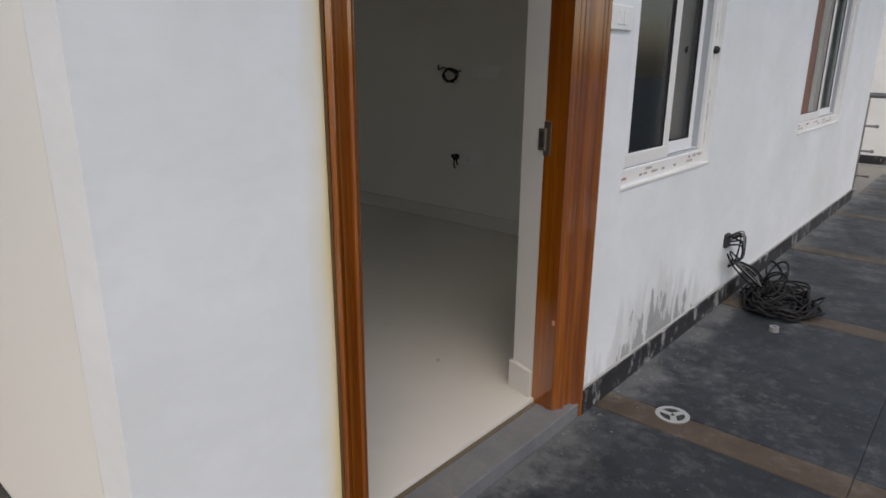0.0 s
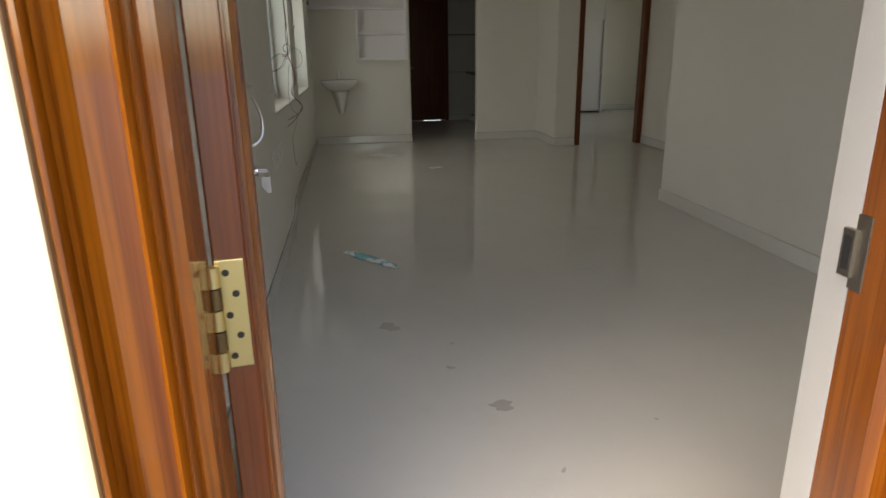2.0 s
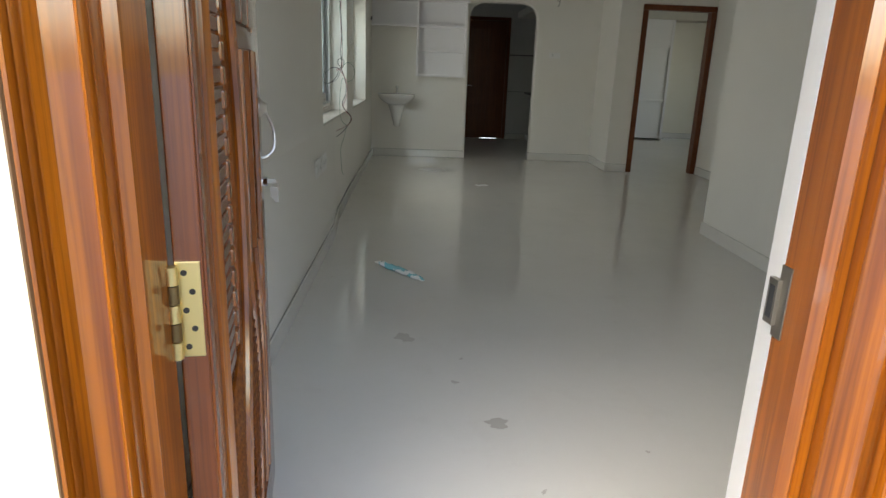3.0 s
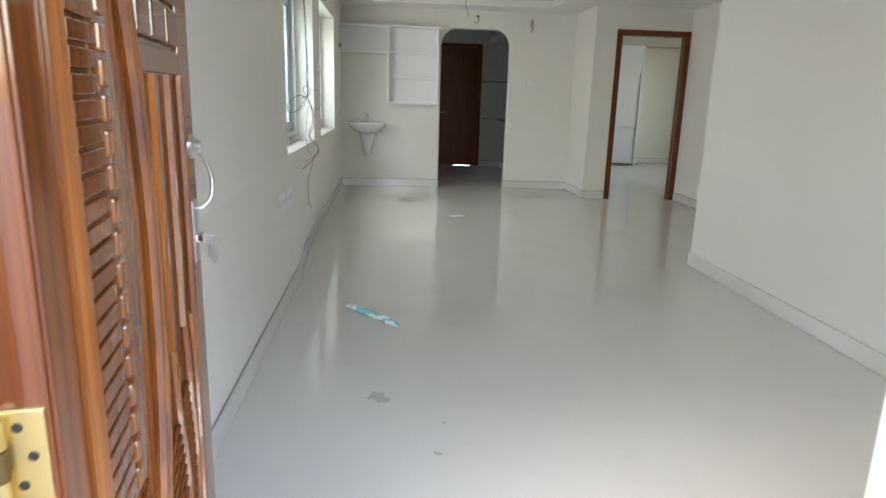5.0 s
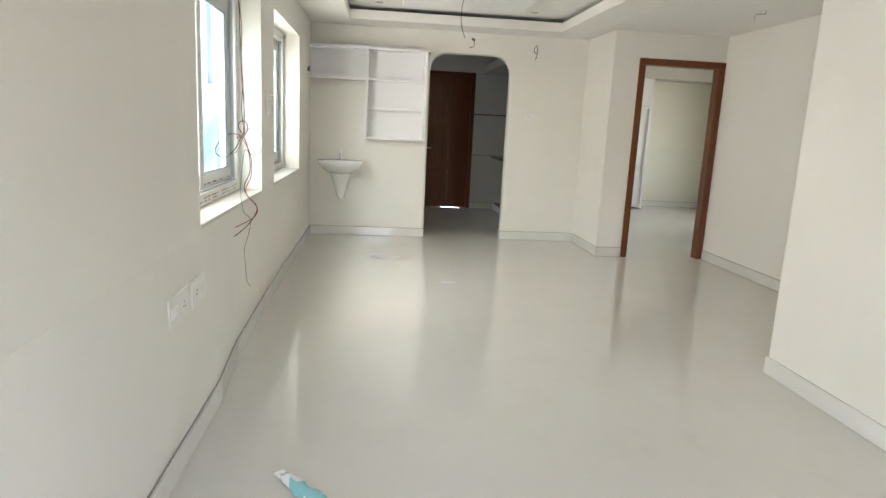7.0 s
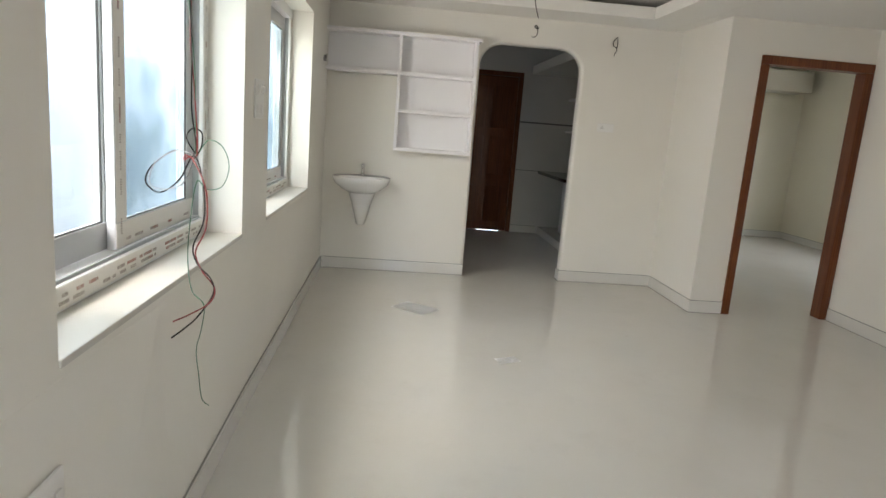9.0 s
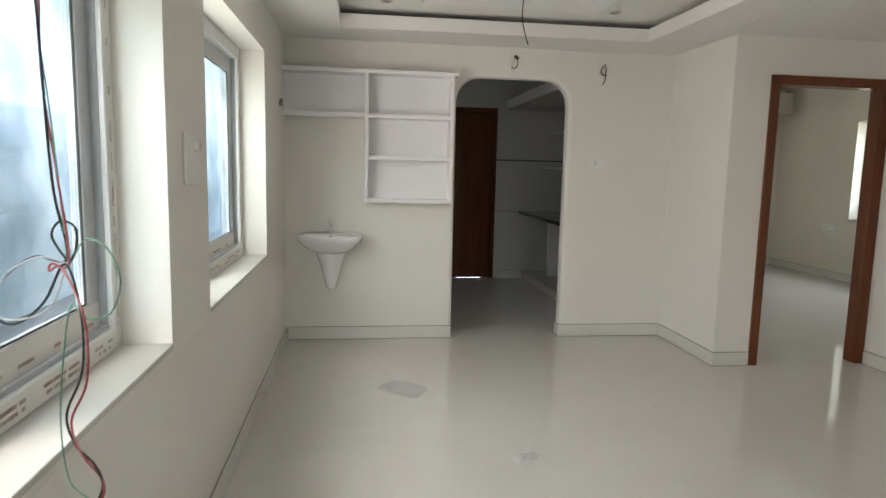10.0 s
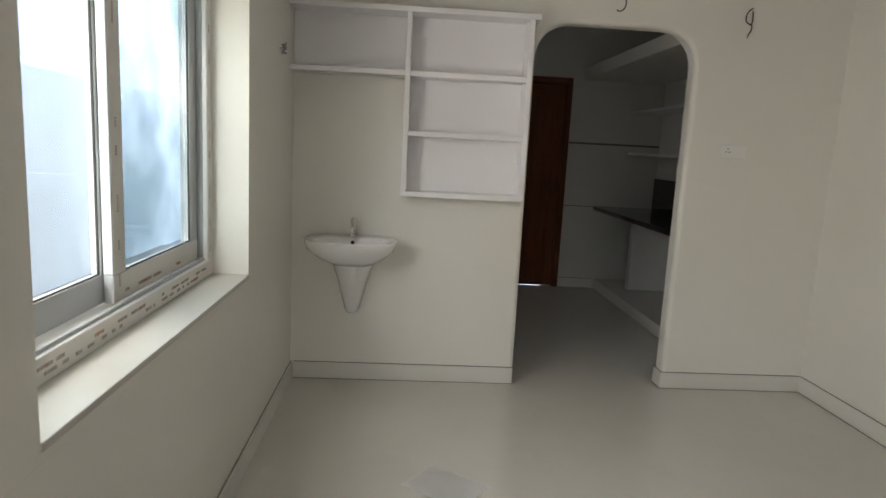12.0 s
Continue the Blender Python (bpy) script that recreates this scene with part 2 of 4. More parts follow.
def stone_floor(name, a, b_, dust_col, worn=0.0):
    m, nt, b = material(name, a, 0.6, spec=0.3)
    geo = nt.nodes.new("ShaderNodeNewGeometry")
    v = geo.outputs["Position"]
    sep = nt.nodes.new("ShaderNodeSeparateXYZ")
    nt.links.new(v, sep.inputs[0])
    info = nt.nodes.new("ShaderNodeObjectInfo")
    c = mix(nt, ramp(nt, noise_tex(nt, v, 4.5, 8, 0.72), [(0.36, (0, 0, 0)), (0.64, (1, 1, 1))]), a, b_)
    c = mix(nt, math_node(nt, "MULTIPLY", info.outputs["Random"], 0.3), c, b_)
    # cement dust, thickest along the foot of the wall
    foot = math_node(nt, "MULTIPLY", math_node(nt, "MAXIMUM", math_node(nt, "ADD", sep.outputs["Y"], 0.16), 0.0), worn)
    dust = ramp(nt, math_node(nt, "ADD", noise_tex(nt, v, 3.1, 9, 0.74), foot), [(0.54, (0, 0, 0)), (0.64, (0.35, 0.35, 0.35)), (0.72, (1, 1, 1))])
    c = mix(nt, dust, c, dust_col)
    scuff = ramp(nt, noise_tex(nt, v, 13, 10, 0.82), [(0.53, (0, 0, 0)), (0.60, (0.45, 0.45, 0.45)), (0.68, (1, 1, 1))])
    c = mix(nt, scuff, c, tuple(k * 0.8 for k in dust_col))
    specks = ramp(nt, math_node(nt, "ADD", noise_tex(nt, v, 48, 4, 0.7), math_node(nt, "MULTIPLY", foot, 0.35)), [(0.69, (0, 0, 0)), (0.715, (0.9, 0.9, 0.9))])
    c = mix(nt, specks, c, tuple(k * 2.0 for k in dust_col))
    nt.links.new(c, b.inputs["Base Color"])
    r = nt.nodes.new("ShaderNodeMapRange")
    r.inputs["To Min"].default_value, r.inputs["To Max"].default_value = 0.36, 0.8
    nt.links.new(noise_tex(nt, v, 6, 5), r.inputs["Value"])
    nt.links.new(r.outputs[0], b.inputs["Roughness"])
    bump(nt, b, noise_tex(nt, v, 16, 7, 0.7), 0.5, 0.004)
    return m


SLATE = stone_floor("dark_slate", (0.008, 0.0115, 0.015), (0.021, 0.027, 0.034), (0.105, 0.112, 0.118), 1.1)
BAND_STONE = stone_floor("brown_band_stone", (0.040, 0.030, 0.021), (0.066, 0.051, 0.037), (0.13, 0.117, 0.10), 0.8)
SILL_GREY = stone_floor("threshold_stone", (0.11, 0.115, 0.12), (0.17, 0.175, 0.18), (0.25, 0.24, 0.22))


def skirting_black():
    m, nt, b = material("black_skirting", (0.02, 0.02, 0.022), 0.45)
    v = coords(nt, (1, 1, 0.6))
    worn = ramp(nt, noise_tex(nt, v, 13, 6, 0.7), [(0.54, (0, 0, 0)), (0.60, (0.9, 0.9, 0.9))])
    c = mix(nt, worn, (0.018, 0.018, 0.02), (0.30, 0.30, 0.30))
    nt.links.new(c, b.inputs["Base Color"])
    return m


BLACK_SKIRT = skirting_black()


def wrapper_material():
    m, nt, b = material("printed_film", (0.05, 0.42, 0.48), 0.25)
    v = coords(nt)
    c = mix(nt, ramp(nt, noise_tex(nt, v, 16, 3), [(0.52, (0, 0, 0)), (0.56, (1, 1, 1))]), (0.22, 0.56, 0.62), (0.84, 0.87, 0.87))
    nt.links.new(c, b.inputs["Base Color"])
    return m


FILM = wrapper_material()

# ---- mesh tools ----


def box(bm, x0, x1, y0, y1, z0, z1, bevel=0.0):
    vs = [bm.verts.new(p) for p in ((x0, y0, z0), (x1, y0, z0), (x1, y1, z0), (x0, y1, z0), (x0, y0, z1), (x1, y0, z1), (x1, y1, z1), (x0, y1, z1))]
    fs = [bm.faces.new([vs[i] for i in q]) for q in ((0, 3, 2, 1), (4, 5, 6, 7), (0, 1, 5, 4), (1, 2, 6, 5), (2, 3, 7, 6), (3, 0, 4, 7))]
    if bevel:
        edges = list({e for f in fs for e in f.edges})
        bmesh.ops.bevel(bm, geom=edges, offset=bevel, segments=2, profile=0.5, affect="EDGES")
    return bm


def boxes(*rows, bevel=0.0):
    bm = bmesh.new()
    for r in rows:
        box(bm, *r, bevel=bevel)
    return bm


def extrude_poly(points, axis, a, b):
    """A prism of a 2D outline: along z from (x, y) points, or along y from (x, z) points."""
    bm = bmesh.new()
    at = (lambda p, d: (p[0], p[1], d)) if axis == "z" else ((lambda p, d: (p[0], d, p[1])) if axis == "y" else (lambda p, d: (d, p[0], p[1])))
    low = [bm.verts.new(at(p, a)) for p in points]
    high = [bm.verts.new(at(p, b)) for p in points]
    n = len(points)
    bm.faces.new(low)
    bm.faces.new(high[::-1])
    for i in range(n):
        bm.faces.new([low[i], high[i], high[(i + 1) % n], low[(i + 1) % n]])
    bmesh.ops.recalc_face_normals(bm, faces=bm.faces)
    return bm


def spline(points, steps=6):
    pts = [Vector(p) for p in points]
    out = []
    for i in range(len(pts) - 1):
        p0, p1, p2, p3 = pts[max(i - 1, 0)], pts[i], pts[i + 1], pts[min(i + 2, len(pts) - 1)]
        for k in range(steps):
            t = k / steps
            out.append(0.5 * ((2 * p1) + (p2 - p0) * t + (2 * p0 - 5 * p1 + 4 * p2 - p3) * t * t + (3 * p1 - p0 - 3 * p2 + p3) * t ** 3))
    out.append(pts[-1])
    return out


def tube(points, radius, sides=8, bm=None, steps=6):
    bm = bm or bmesh.new()
    path = spline(points, steps)
    rings = []
    side = None
    for i, p in enumerate(path):
        d = (path[min(i + 1, len(path) - 1)] - path[max(i - 1, 0)]).normalized()
        if side is None:
            side = d.orthogonal().normalized()
        side = (side - d * side.dot(d)).normalized()
        up = d.cross(side)
        rings.append([bm.verts.new(p + (side * math.cos(a) + up * math.sin(a)) * radius) for a in (2 * math.pi * k / sides for k in range(sides))])
    for r0, r1 in zip(rings, rings[1:]):
        for k in range(sides):
            bm.faces.new([r0[k], r0[(k + 1) % sides], r1[(k + 1) % sides], r1[k]])
    bm.faces.new(rings[0][::-1])
    bm.faces.new(rings[-1])
    return bm


def lathe(profile, m=None, sides=24, bm=None, ring=False):
    """A turned solid of (radius, height) points about z, laid out by the matrix m."""
    bm = bm or bmesh.new()
    m = m or Matrix()
    rings = [[bm.verts.new(m @ Vector((r * math.cos(a), r * math.sin(a), h))) for a in (2 * math.pi * k / sides for k in range(sides))] for r, h in profile]
    for r0, r1 in zip(rings, rings[1:]):
        for k in range(sides):
            bm.faces.new([r0[k], r0[(k + 1) % sides], r1[(k + 1) % sides], r1[k]])
    if ring:
        for k in range(sides):
            bm.faces.new([rings[-1][k], rings[-1][(k + 1) % sides], rings[0][(k + 1) % sides], rings[0][k]])
    else:
        bm.faces.new(rings[0][::-1])
        bm.faces.new(rings[-1])
    bmesh.ops.recalc_face_normals(bm, faces=bm.faces)
    return bm


def mesh_object(name, bm, mat, smooth=False):
    me = bpy.data.meshes.new(name)
    bm.to_mesh(me)
    bm.free()
    me.materials.append(mat)
    if smooth:
        me.polygons.foreach_set("use_smooth", [True] * len(me.polygons))
        me.set_sharp_from_angle(angle=radians(40))
    return new(name, me)


def part(name, bm, mat, parent, label="", smooth=False):
    ob = mesh_object(name, bm, mat, smooth)
    ob.parent = parent
    if label:
        ob["label"] = label
    return ob


def thing(name, m, label, category, group="", kind=""):
    ob = new(name)
    ob.empty_display_size = 0.1
    ob.matrix_world = m
    return tagged(ob, label, category, group, kind)


def structure(name, bm, mat, label, category, smooth=False):
    return tagged(mesh_object(name, bm, mat, smooth), label, category, kind="structure")


def soften(ob, width=0.006, segments=2):
    b = ob.modifiers.new("edge", "BEVEL")
    b.width, b.segments, b.limit_method, b.angle_limit = width, segments, "ANGLE", radians(50)
    return ob


# ---- the building: floors, walls, ceilings ----
CEIL = 2.36      # false ceiling of the hall
HIGH = 2.80      # slab soffit
FAR = 8.528       # wall with the arch
DOORWALL = 7.655  # wall with the bedroom door
RW = 3.038        # hall's side wall opposite the windows
RX = 4.372        # side wall of the widened end
YF = 0.05        # outer face of the front wall
YI = 0.295       # its inner face
GZ = -0.07       # terrace level
DX = 0.026       # shift of the entrance and the things beside it

structure("floor", boxes((-0.0, 7.05, 0.172, 12.7, -0.12, 0.0)), FLOOR_TILE, "glossy cream vitrified tile floor with faint dust", "floor")
structure("threshold", boxes((0.212 + DX, 1.314 + DX, 0.045, 0.171, -0.12, -0.018), bevel=0.004), SILL_GREY, "worn grey stone threshold under the entrance door", "threshold")

structure("threshold_joint", boxes((0.324 + DX, 1.188 + DX, 0.157, 0.1705, -0.0175, -0.012)), THRESHOLD_DIRT, "brown dirt line between threshold and floor tile", "trim")

W1 = (3.95, 5.47)
W2 = (5.985, 7.52)
SILL, LINTEL = 0.83, 2.085
# the small opening at y 9.7 is unseen, added to let the kitchen fill in
structure("wall_west", boxes(
    (-0.205, 0, YI, W1[0], -0.1, HIGH), (-0.205, 0, W1[0], W1[1], -0.1, SILL - 0.02), (-0.205, 0, W1[0], W1[1], LINTEL, HIGH),
    (-0.205, 0, W1[1], W2[0], -0.1, HIGH), (-0.205, 0, W2[0], W2[1], -0.1, SILL - 0.02), (-0.205, 0, W2[0], W2[1], LINTEL, HIGH),
    (-0.205, 0, W2[1], 9.7, -0.1, HIGH), (-0.205, 0, 9.7, 10.2, -0.1, 1.5), (-0.205, 0, 9.7, 10.2, 2.085, HIGH), (-0.205, 0, 10.2, 12.9, -0.1, HIGH)), PAINT, "off-white painted wall with two window openings and an added kitchen opening", "wall")

# the foot of the window wall swells towards the entrance
FACE = [(0.078, YI), (0.066, W1[0]), (0.026, 4.5), (0.010, W1[1]), (0.002, FAR)]


def wall_foot(face, top=0.79):
    bm = bmesh.new()
    rows = [[bm.verts.new(p) for p in ((0.0, y, -0.05), (x, y, -0.05), (x, y, 0.11), (0.0006, y, top), (0.0, y, top))] for x, y in face]
    for r0, r1 in zip(rows, rows[1:]):
        for i in range(5):
            bm.faces.new([r0[i], r0[(i + 1) % 5], r1[(i + 1) % 5], r1[i]])
    bm.faces.new(rows[0])
    bm.faces.new(rows[-1])
    bmesh.ops.recalc_face_normals(bm, faces=bm.faces)
    return bm


structure("wall_west_foot", wall_foot(FACE), PAINT, "off-white plaster swelling at the foot of the wall", "wall")

# front wall: outer leaf takes the door frame, inner leaf the plaster reveal
OW1, OW2 = (1.526, 2.389), (3.986, 5.256)
OSILL, OTOP = 0.742, 2.05
DL, DR = 0.211 + DX, 1.315 + DX   # entrance opening
outer = [(-0.205, DL, -0.10, 2.9), (DL, DR, 2.12, 2.9), (DR, OW1[0], -0.10, 2.9), (OW1[0], OW1[1], -0.10, OSILL), (OW1[0], OW1[1], OTOP, 2.9),
         (OW1[1], OW2[0], -0.10, 2.9), (OW2[0], OW2[1], -0.10, OSILL), (OW2[0], OW2[1], OTOP, 2.9), (OW2[1], 6.5, -0.10, 2.9)]
structure("wall_south_outer", boxes(*[(a, b, YF, 0.183, c, d) for a, b, c, d in outer]), EXT_PAINT, "white exterior wall with damp grey stains near the ground", "wall")
inner = [(-0.205, DL, -0.10, HIGH), (DL, 1.26 + DX, 2.12, HIGH), (1.26 + DX, OW1[0], -0.10, HIGH), (OW1[0], OW1[1], -0.10, OSILL), (OW1[0], OW1[1], OTOP, HIGH),
         (OW1[1], OW2[0], -0.10, HIGH), (OW2[0], OW2[1], -0.10, OSILL), (OW2[0], OW2[1], OTOP, HIGH), (OW2[1], 6.5, -0.10, HIGH)]
structure("wall_south_inner", boxes(*[(a, b, 0.185, YI, c, d) for a, b, c, d in inner]), PAINT, "off-white plastered inner face of the front wall", "wall")
structure("door_reveal", extrude_poly([(x + DX, y) for x, y in ((1.198, 0.185), (1.2595, 0.185), (1.2595, YI), (1.239, YI))], "z", -0.05, 2.119), PAINT, "off-white splayed plaster reveal beside the entrance", "wall")
soften(structure("wall_east", boxes((RW, RW + 0.23, YI, 4.34, -0.1, HIGH)), PAINT, "off-white painted hall wall ending in a corner", "wall"), 0.008)
structure("wall_recess", boxes((RW + 0.23, 6.5, 4.11, 4.34, -0.1, HIGH)), PAINT, "off-white painted wall of the widened hall end", "wall")
structure("wall_recess_east", boxes((RX, RX + 0.12, 4.34, DOORWALL, -0.1, HIGH)), PAINT, "off-white painted side wall beside the bedroom door", "wall")
structure("wall_room_end", boxes((6.35, 6.5, YI, 4.11, -0.1, HIGH)), PAINT, "plain wall closing the next room", "wall")

ARCH = (1.340, 2.266, 2.122, 0.20)


def arch_outline():
    x0, x1, top, r = ARCH
    pts = [(-0.12, -0.06), (x0, -0.06), (x0, top - r)]
    pts += [(x0 + r - r * math.cos(a), top - r + r * math.sin(a)) for a in (math.pi / 2 * k / 10 for k in range(1, 11))]
    pts += [(x1 - r + r * math.sin(a), top - r + r * math.cos(a)) for a in (math.pi / 2 * k / 10 for k in range(0, 11))]
    pts += [(x1, -0.06), (3.21, -0.06), (3.21, HIGH - 0.002), (-0.12, HIGH - 0.002)]
    return pts


soften(structure("wall_north", extrude_poly(arch_outline(), "y", FAR, FAR + 0.115), PAINT, "off-white wall with a round-cornered arch to the kitchen", "wall", smooth=True), 0.026, 5)

DF = (3.435, 4.372, 2.10)  # bedroom door frame, outside edges and top
structure("wall_bedroom", boxes(
    (3.158, DF[0], DOORWALL, DOORWALL + 0.14, -0.1, HIGH), (DF[0], RX + 0.0, DOORWALL, DOORWALL + 0.14, DF[2], HIGH),
    (RX, 7.05, DOORWALL + 0.002, DOORWALL + 0.14, -0.1, HIGH)), PAINT, "off-white wall round the bedroom doorway", "wall")
structure("wall_kitchen_east", boxes((3.158, 3.27, DOORWALL + 0.14, FAR + 0.115, -0.1, HIGH), (3.25, 3.37, FAR + 0.115, 12.65, -0.1, HIGH)), PAINT, "off-white wall between kitchen and bedroom", "wall")
KD = (1.42, 2.29, 2.157)
structure("wall_kitchen_north", boxes((0.0, KD[0], 11.4, 11.6, -0.1, HIGH), (KD[0], KD[1], 11.4, 11.6, KD[2], HIGH), (KD[1], 3.25, 11.4, 11.6, -0.1, HIGH)),
          KITCHEN_TILE, "white tiled kitchen back wall", "wall")
structure("wall_bedroom_north", boxes((3.37, 7.05, 12.65, 12.85, -0.1, HIGH)), BED_PAINT, "cream painted bedroom wall", "wall")
W3 = (9.5, 11.12)
structure("wall_bedroom_east", boxes(
    (7.05, 7.28, DOORWALL + 0.14, W3[0], -0.1, HIGH), (7.05, 7.28, W3[0], W3[1], -0.1, 0.84), (7.05, 7.28, W3[0], W3[1], 2.12, HIGH),
    (7.05, 7.28, W3[1], 12.85, -0.1, HIGH)), BED_PAINT, "cream painted bedroom wall with a window", "wall")

TR = (0.44, 2.70, 4.6, 8.07)  # opening of the ceiling tray
soften(structure("ceiling", boxes(
    (0, TR[0], YI, FAR, CEIL, CEIL + 0.095), (TR[1], RW, YI, FAR, CEIL, CEIL + 0.095), (RW, RX, 4.34, DOORWALL, CEIL, CEIL + 0.095), (RW, 3.158, DOORWALL, FAR, CEIL, CEIL + 0.095),
    (TR[0], TR[1], YI, TR[2], CEIL, CEIL + 0.095), (TR[0], TR[1], TR[3], FAR, CEIL, CEIL + 0.095)), CEIL_PAINT, "white false ceiling with a stepped tray", "ceiling"), 0.004)
structure("ceiling_tray", boxes((0, RX, YI, FAR, 2.50, 2.60)), CEIL_PAINT, "white upper tray of the false ceiling", "ceiling")
structure("ceiling_panel", boxes((0.97, 2.15, 5.0, 7.66, 2.44, 2.499), bevel=0.01), SHELF_PAINT, "white dropped panel in the middle of the ceiling tray", "ceiling")
# reaches past the front wall, out of view, to block high light at the door
structure("ceiling_slab", boxes((-0.95, 7.28, -0.7, 12.9, HIGH + 0.101, 3.05)), CEIL_PAINT, "concrete roof slab with an unseen overhang added to shade the front", "ceiling")
structure("ceiling_rooms", boxes((0, 3.37, FAR + 0.115, 11.6, HIGH, HIGH + 0.1), (3.37, 7.05, DOORWALL + 0.14, 12.85, HIGH, HIGH + 0.1), (3.26, 6.35, YI, 4.11, HIGH, HIGH + 0.1)),
          CEIL_PAINT, "white painted ceiling of the side rooms", "ceiling")


def baseboard(x0, y0, x1, y1, nx, ny, mat=SKIRT_TILE, height=0.10, thick=0.008, joint=GROUT, line=0.004, foot=GROUT, label="cream tile skirting with a dark joint on top"):
    """A run along one wall; (nx, ny) points into the room."""
    ax, bx = sorted((x0, x1 + nx * thick)) if nx else sorted((x0, x1))
    ay, by = sorted((y0, y1 + ny * thick)) if ny else sorted((y0, y1))
    ob = structure("baseboard", boxes((ax, bx, ay, by, 0.0013, height), bevel=0.003), mat, label, "baseboard")
    if joint:
        k = thick * 0.5
        ax, bx = sorted((x0, x1 + nx * k)) if nx else (ax, bx)
        ay, by = sorted((y0, y1 + ny * k)) if ny else (ay, by)
        part("joint", boxes((ax, bx, ay, by, height + 0.0003, height + line)), joint, ob, "dark dirty joint")
        # thin strip on the floor in front of the tile
        k = thick + 0.006
        ax, bx = sorted((x0, x1 + nx * k)) if nx else (ax, bx)
        ay, by = sorted((y0, y1 + ny * k)) if ny else (ay, by)
        part("floor_strip", boxes((ax, bx, ay, by, 0.0001, 0.0012)), foot, ob, "thin strip along the floor")
    return ob


west_skirting = structure("baseboard", extrude_poly([(0.0, YI)] + [(x + 0.015, y) for x, y in FACE] + [(0.0, FAR)], "z", 0.0013, 0.10), SKIRT_TILE, "cream tile skirting with a worn joint on top", "baseboard")
part("joint", extrude_poly([(0.0, YI)] + [(x + 0.007, y) for x, y in FACE] + [(0.0, FAR)], "z", 0.1003, 0.103), WORN_JOINT, west_skirting, "worn dirty joint")
baseboard(0.0215, FAR, ARCH[0] - 0.004, FAR, 0, -1)
baseboard(ARCH[1] - 0.008, FAR, 3.150, FAR, 0, -1)
baseboard(ARCH[1], FAR, ARCH[1], FAR + 0.115, -1, 0)
baseboard(3.158, DOORWALL - 0.008, 3.158, FAR - 0.008, -1, 0)
baseboard(3.158, DOORWALL, DF[0], DOORWALL, 0, -1)
baseboard(RX, 4.348, RX, DOORWALL, -1, 0)
baseboard(RW, YI, RW, 4.354, -1, 0, joint=PALE_JOINT, line=0.0022, foot=PALE_JOINT)
baseboard(RW, 4.34, RX - 0.008, 4.34, 0, 1)
baseboard(1.245 + DX, YI, RW - 0.008, YI, 0, 1)
structure("baseboard", extrude_poly([(x + DX, y) for x, y in ((1.184, 0.186), (1.1975, 0.186), (1.2385, YI + 0.001), (1.2445, YI + 0.008), (1.224, YI + 0.008))], "z", 0.0005, 0.10), SKIRT_TILE, "cream tile skirting wrapping the entrance reveal", "baseboard")
baseboard(KD[1], 11.4, 2.66, 11.4, 0, -1)
baseboard(3.37, 12.65, 7.05, 12.65, 0, -1)
baseboard(7.05, DOORWALL + 0.14, 7.05, 12.636, -1, 0)

# ---- outdoors: paving, skirting, parapet, neighbours ----
structure("ground", boxes((-60, 60, -60, 60, -0.30, -0.125)), SLATE, "dark ground beyond the building", "ground")
BANDS = [k * 1.41 + DX for k in range(-1, 6)]
pave = structure("pavement", boxes((-2.6, 9.3, -2.8, 0.044, -0.12, GZ - 0.022), (-2.6, -0.206, 0.044, 13.5, -0.12, GZ - 0.022), (6.51, 9.3, 0.044, 3.0, -0.12, GZ - 0.022)), GROUT, "dark stone paved terrace with brown bands", "pavement")
structure("skirting_outside", boxes((DR + 0.002, 6.512, YF - 0.012, YF - 0.001, GZ, 0.025), (-0.217, DL - 0.002, YF - 0.012, YF - 0.001, GZ, 0.025), (-0.217, -0.206, YF, 12.0, GZ, 0.025), (9.285, 9.299, -2.8, 3.0, GZ, 0.04)), BLACK_SKIRT,
          "black painted skirting with worn patches", "baseboard")
structure("skirting_ledge", boxes((DR + 0.002, 6.51, YF - 0.006, YF - 0.001, 0.026, 0.036)), LEDGE, "pale plaster ledge over the black skirting", "trim")
structure("neighbour_wall", boxes((-2.75, -2.6, 0.6, 15.0, -0.12, 1.9)), EXT_PAINT, "white boundary wall beside the house", "wall")
structure("neighbour_wall", boxes((-2.75, -2.6, 15.01, 60, -0.12, 1.9)), LEDGE, "rough grey plastered boundary wall", "wall")
structure("neighbour_house", boxes((-9.0, -2.76, 2.6, 15.0, -0.12, 7.0)), EXT_PAINT, "plain white neighbouring house past the boundary", "wall")
structure("neighbour_house", boxes((-9.0, -2.76, 15.4, 34, -0.12, 7.0)), LEDGE, "plain grey plastered house past the boundary", "wall")
structure("terrace_end_wall", boxes((9.3, 9.5, -2.95, 6.0, -0.12, 2.6)), EXT_PAINT, "pale wall at the end of the terrace", "wall")


# ---- windows ----


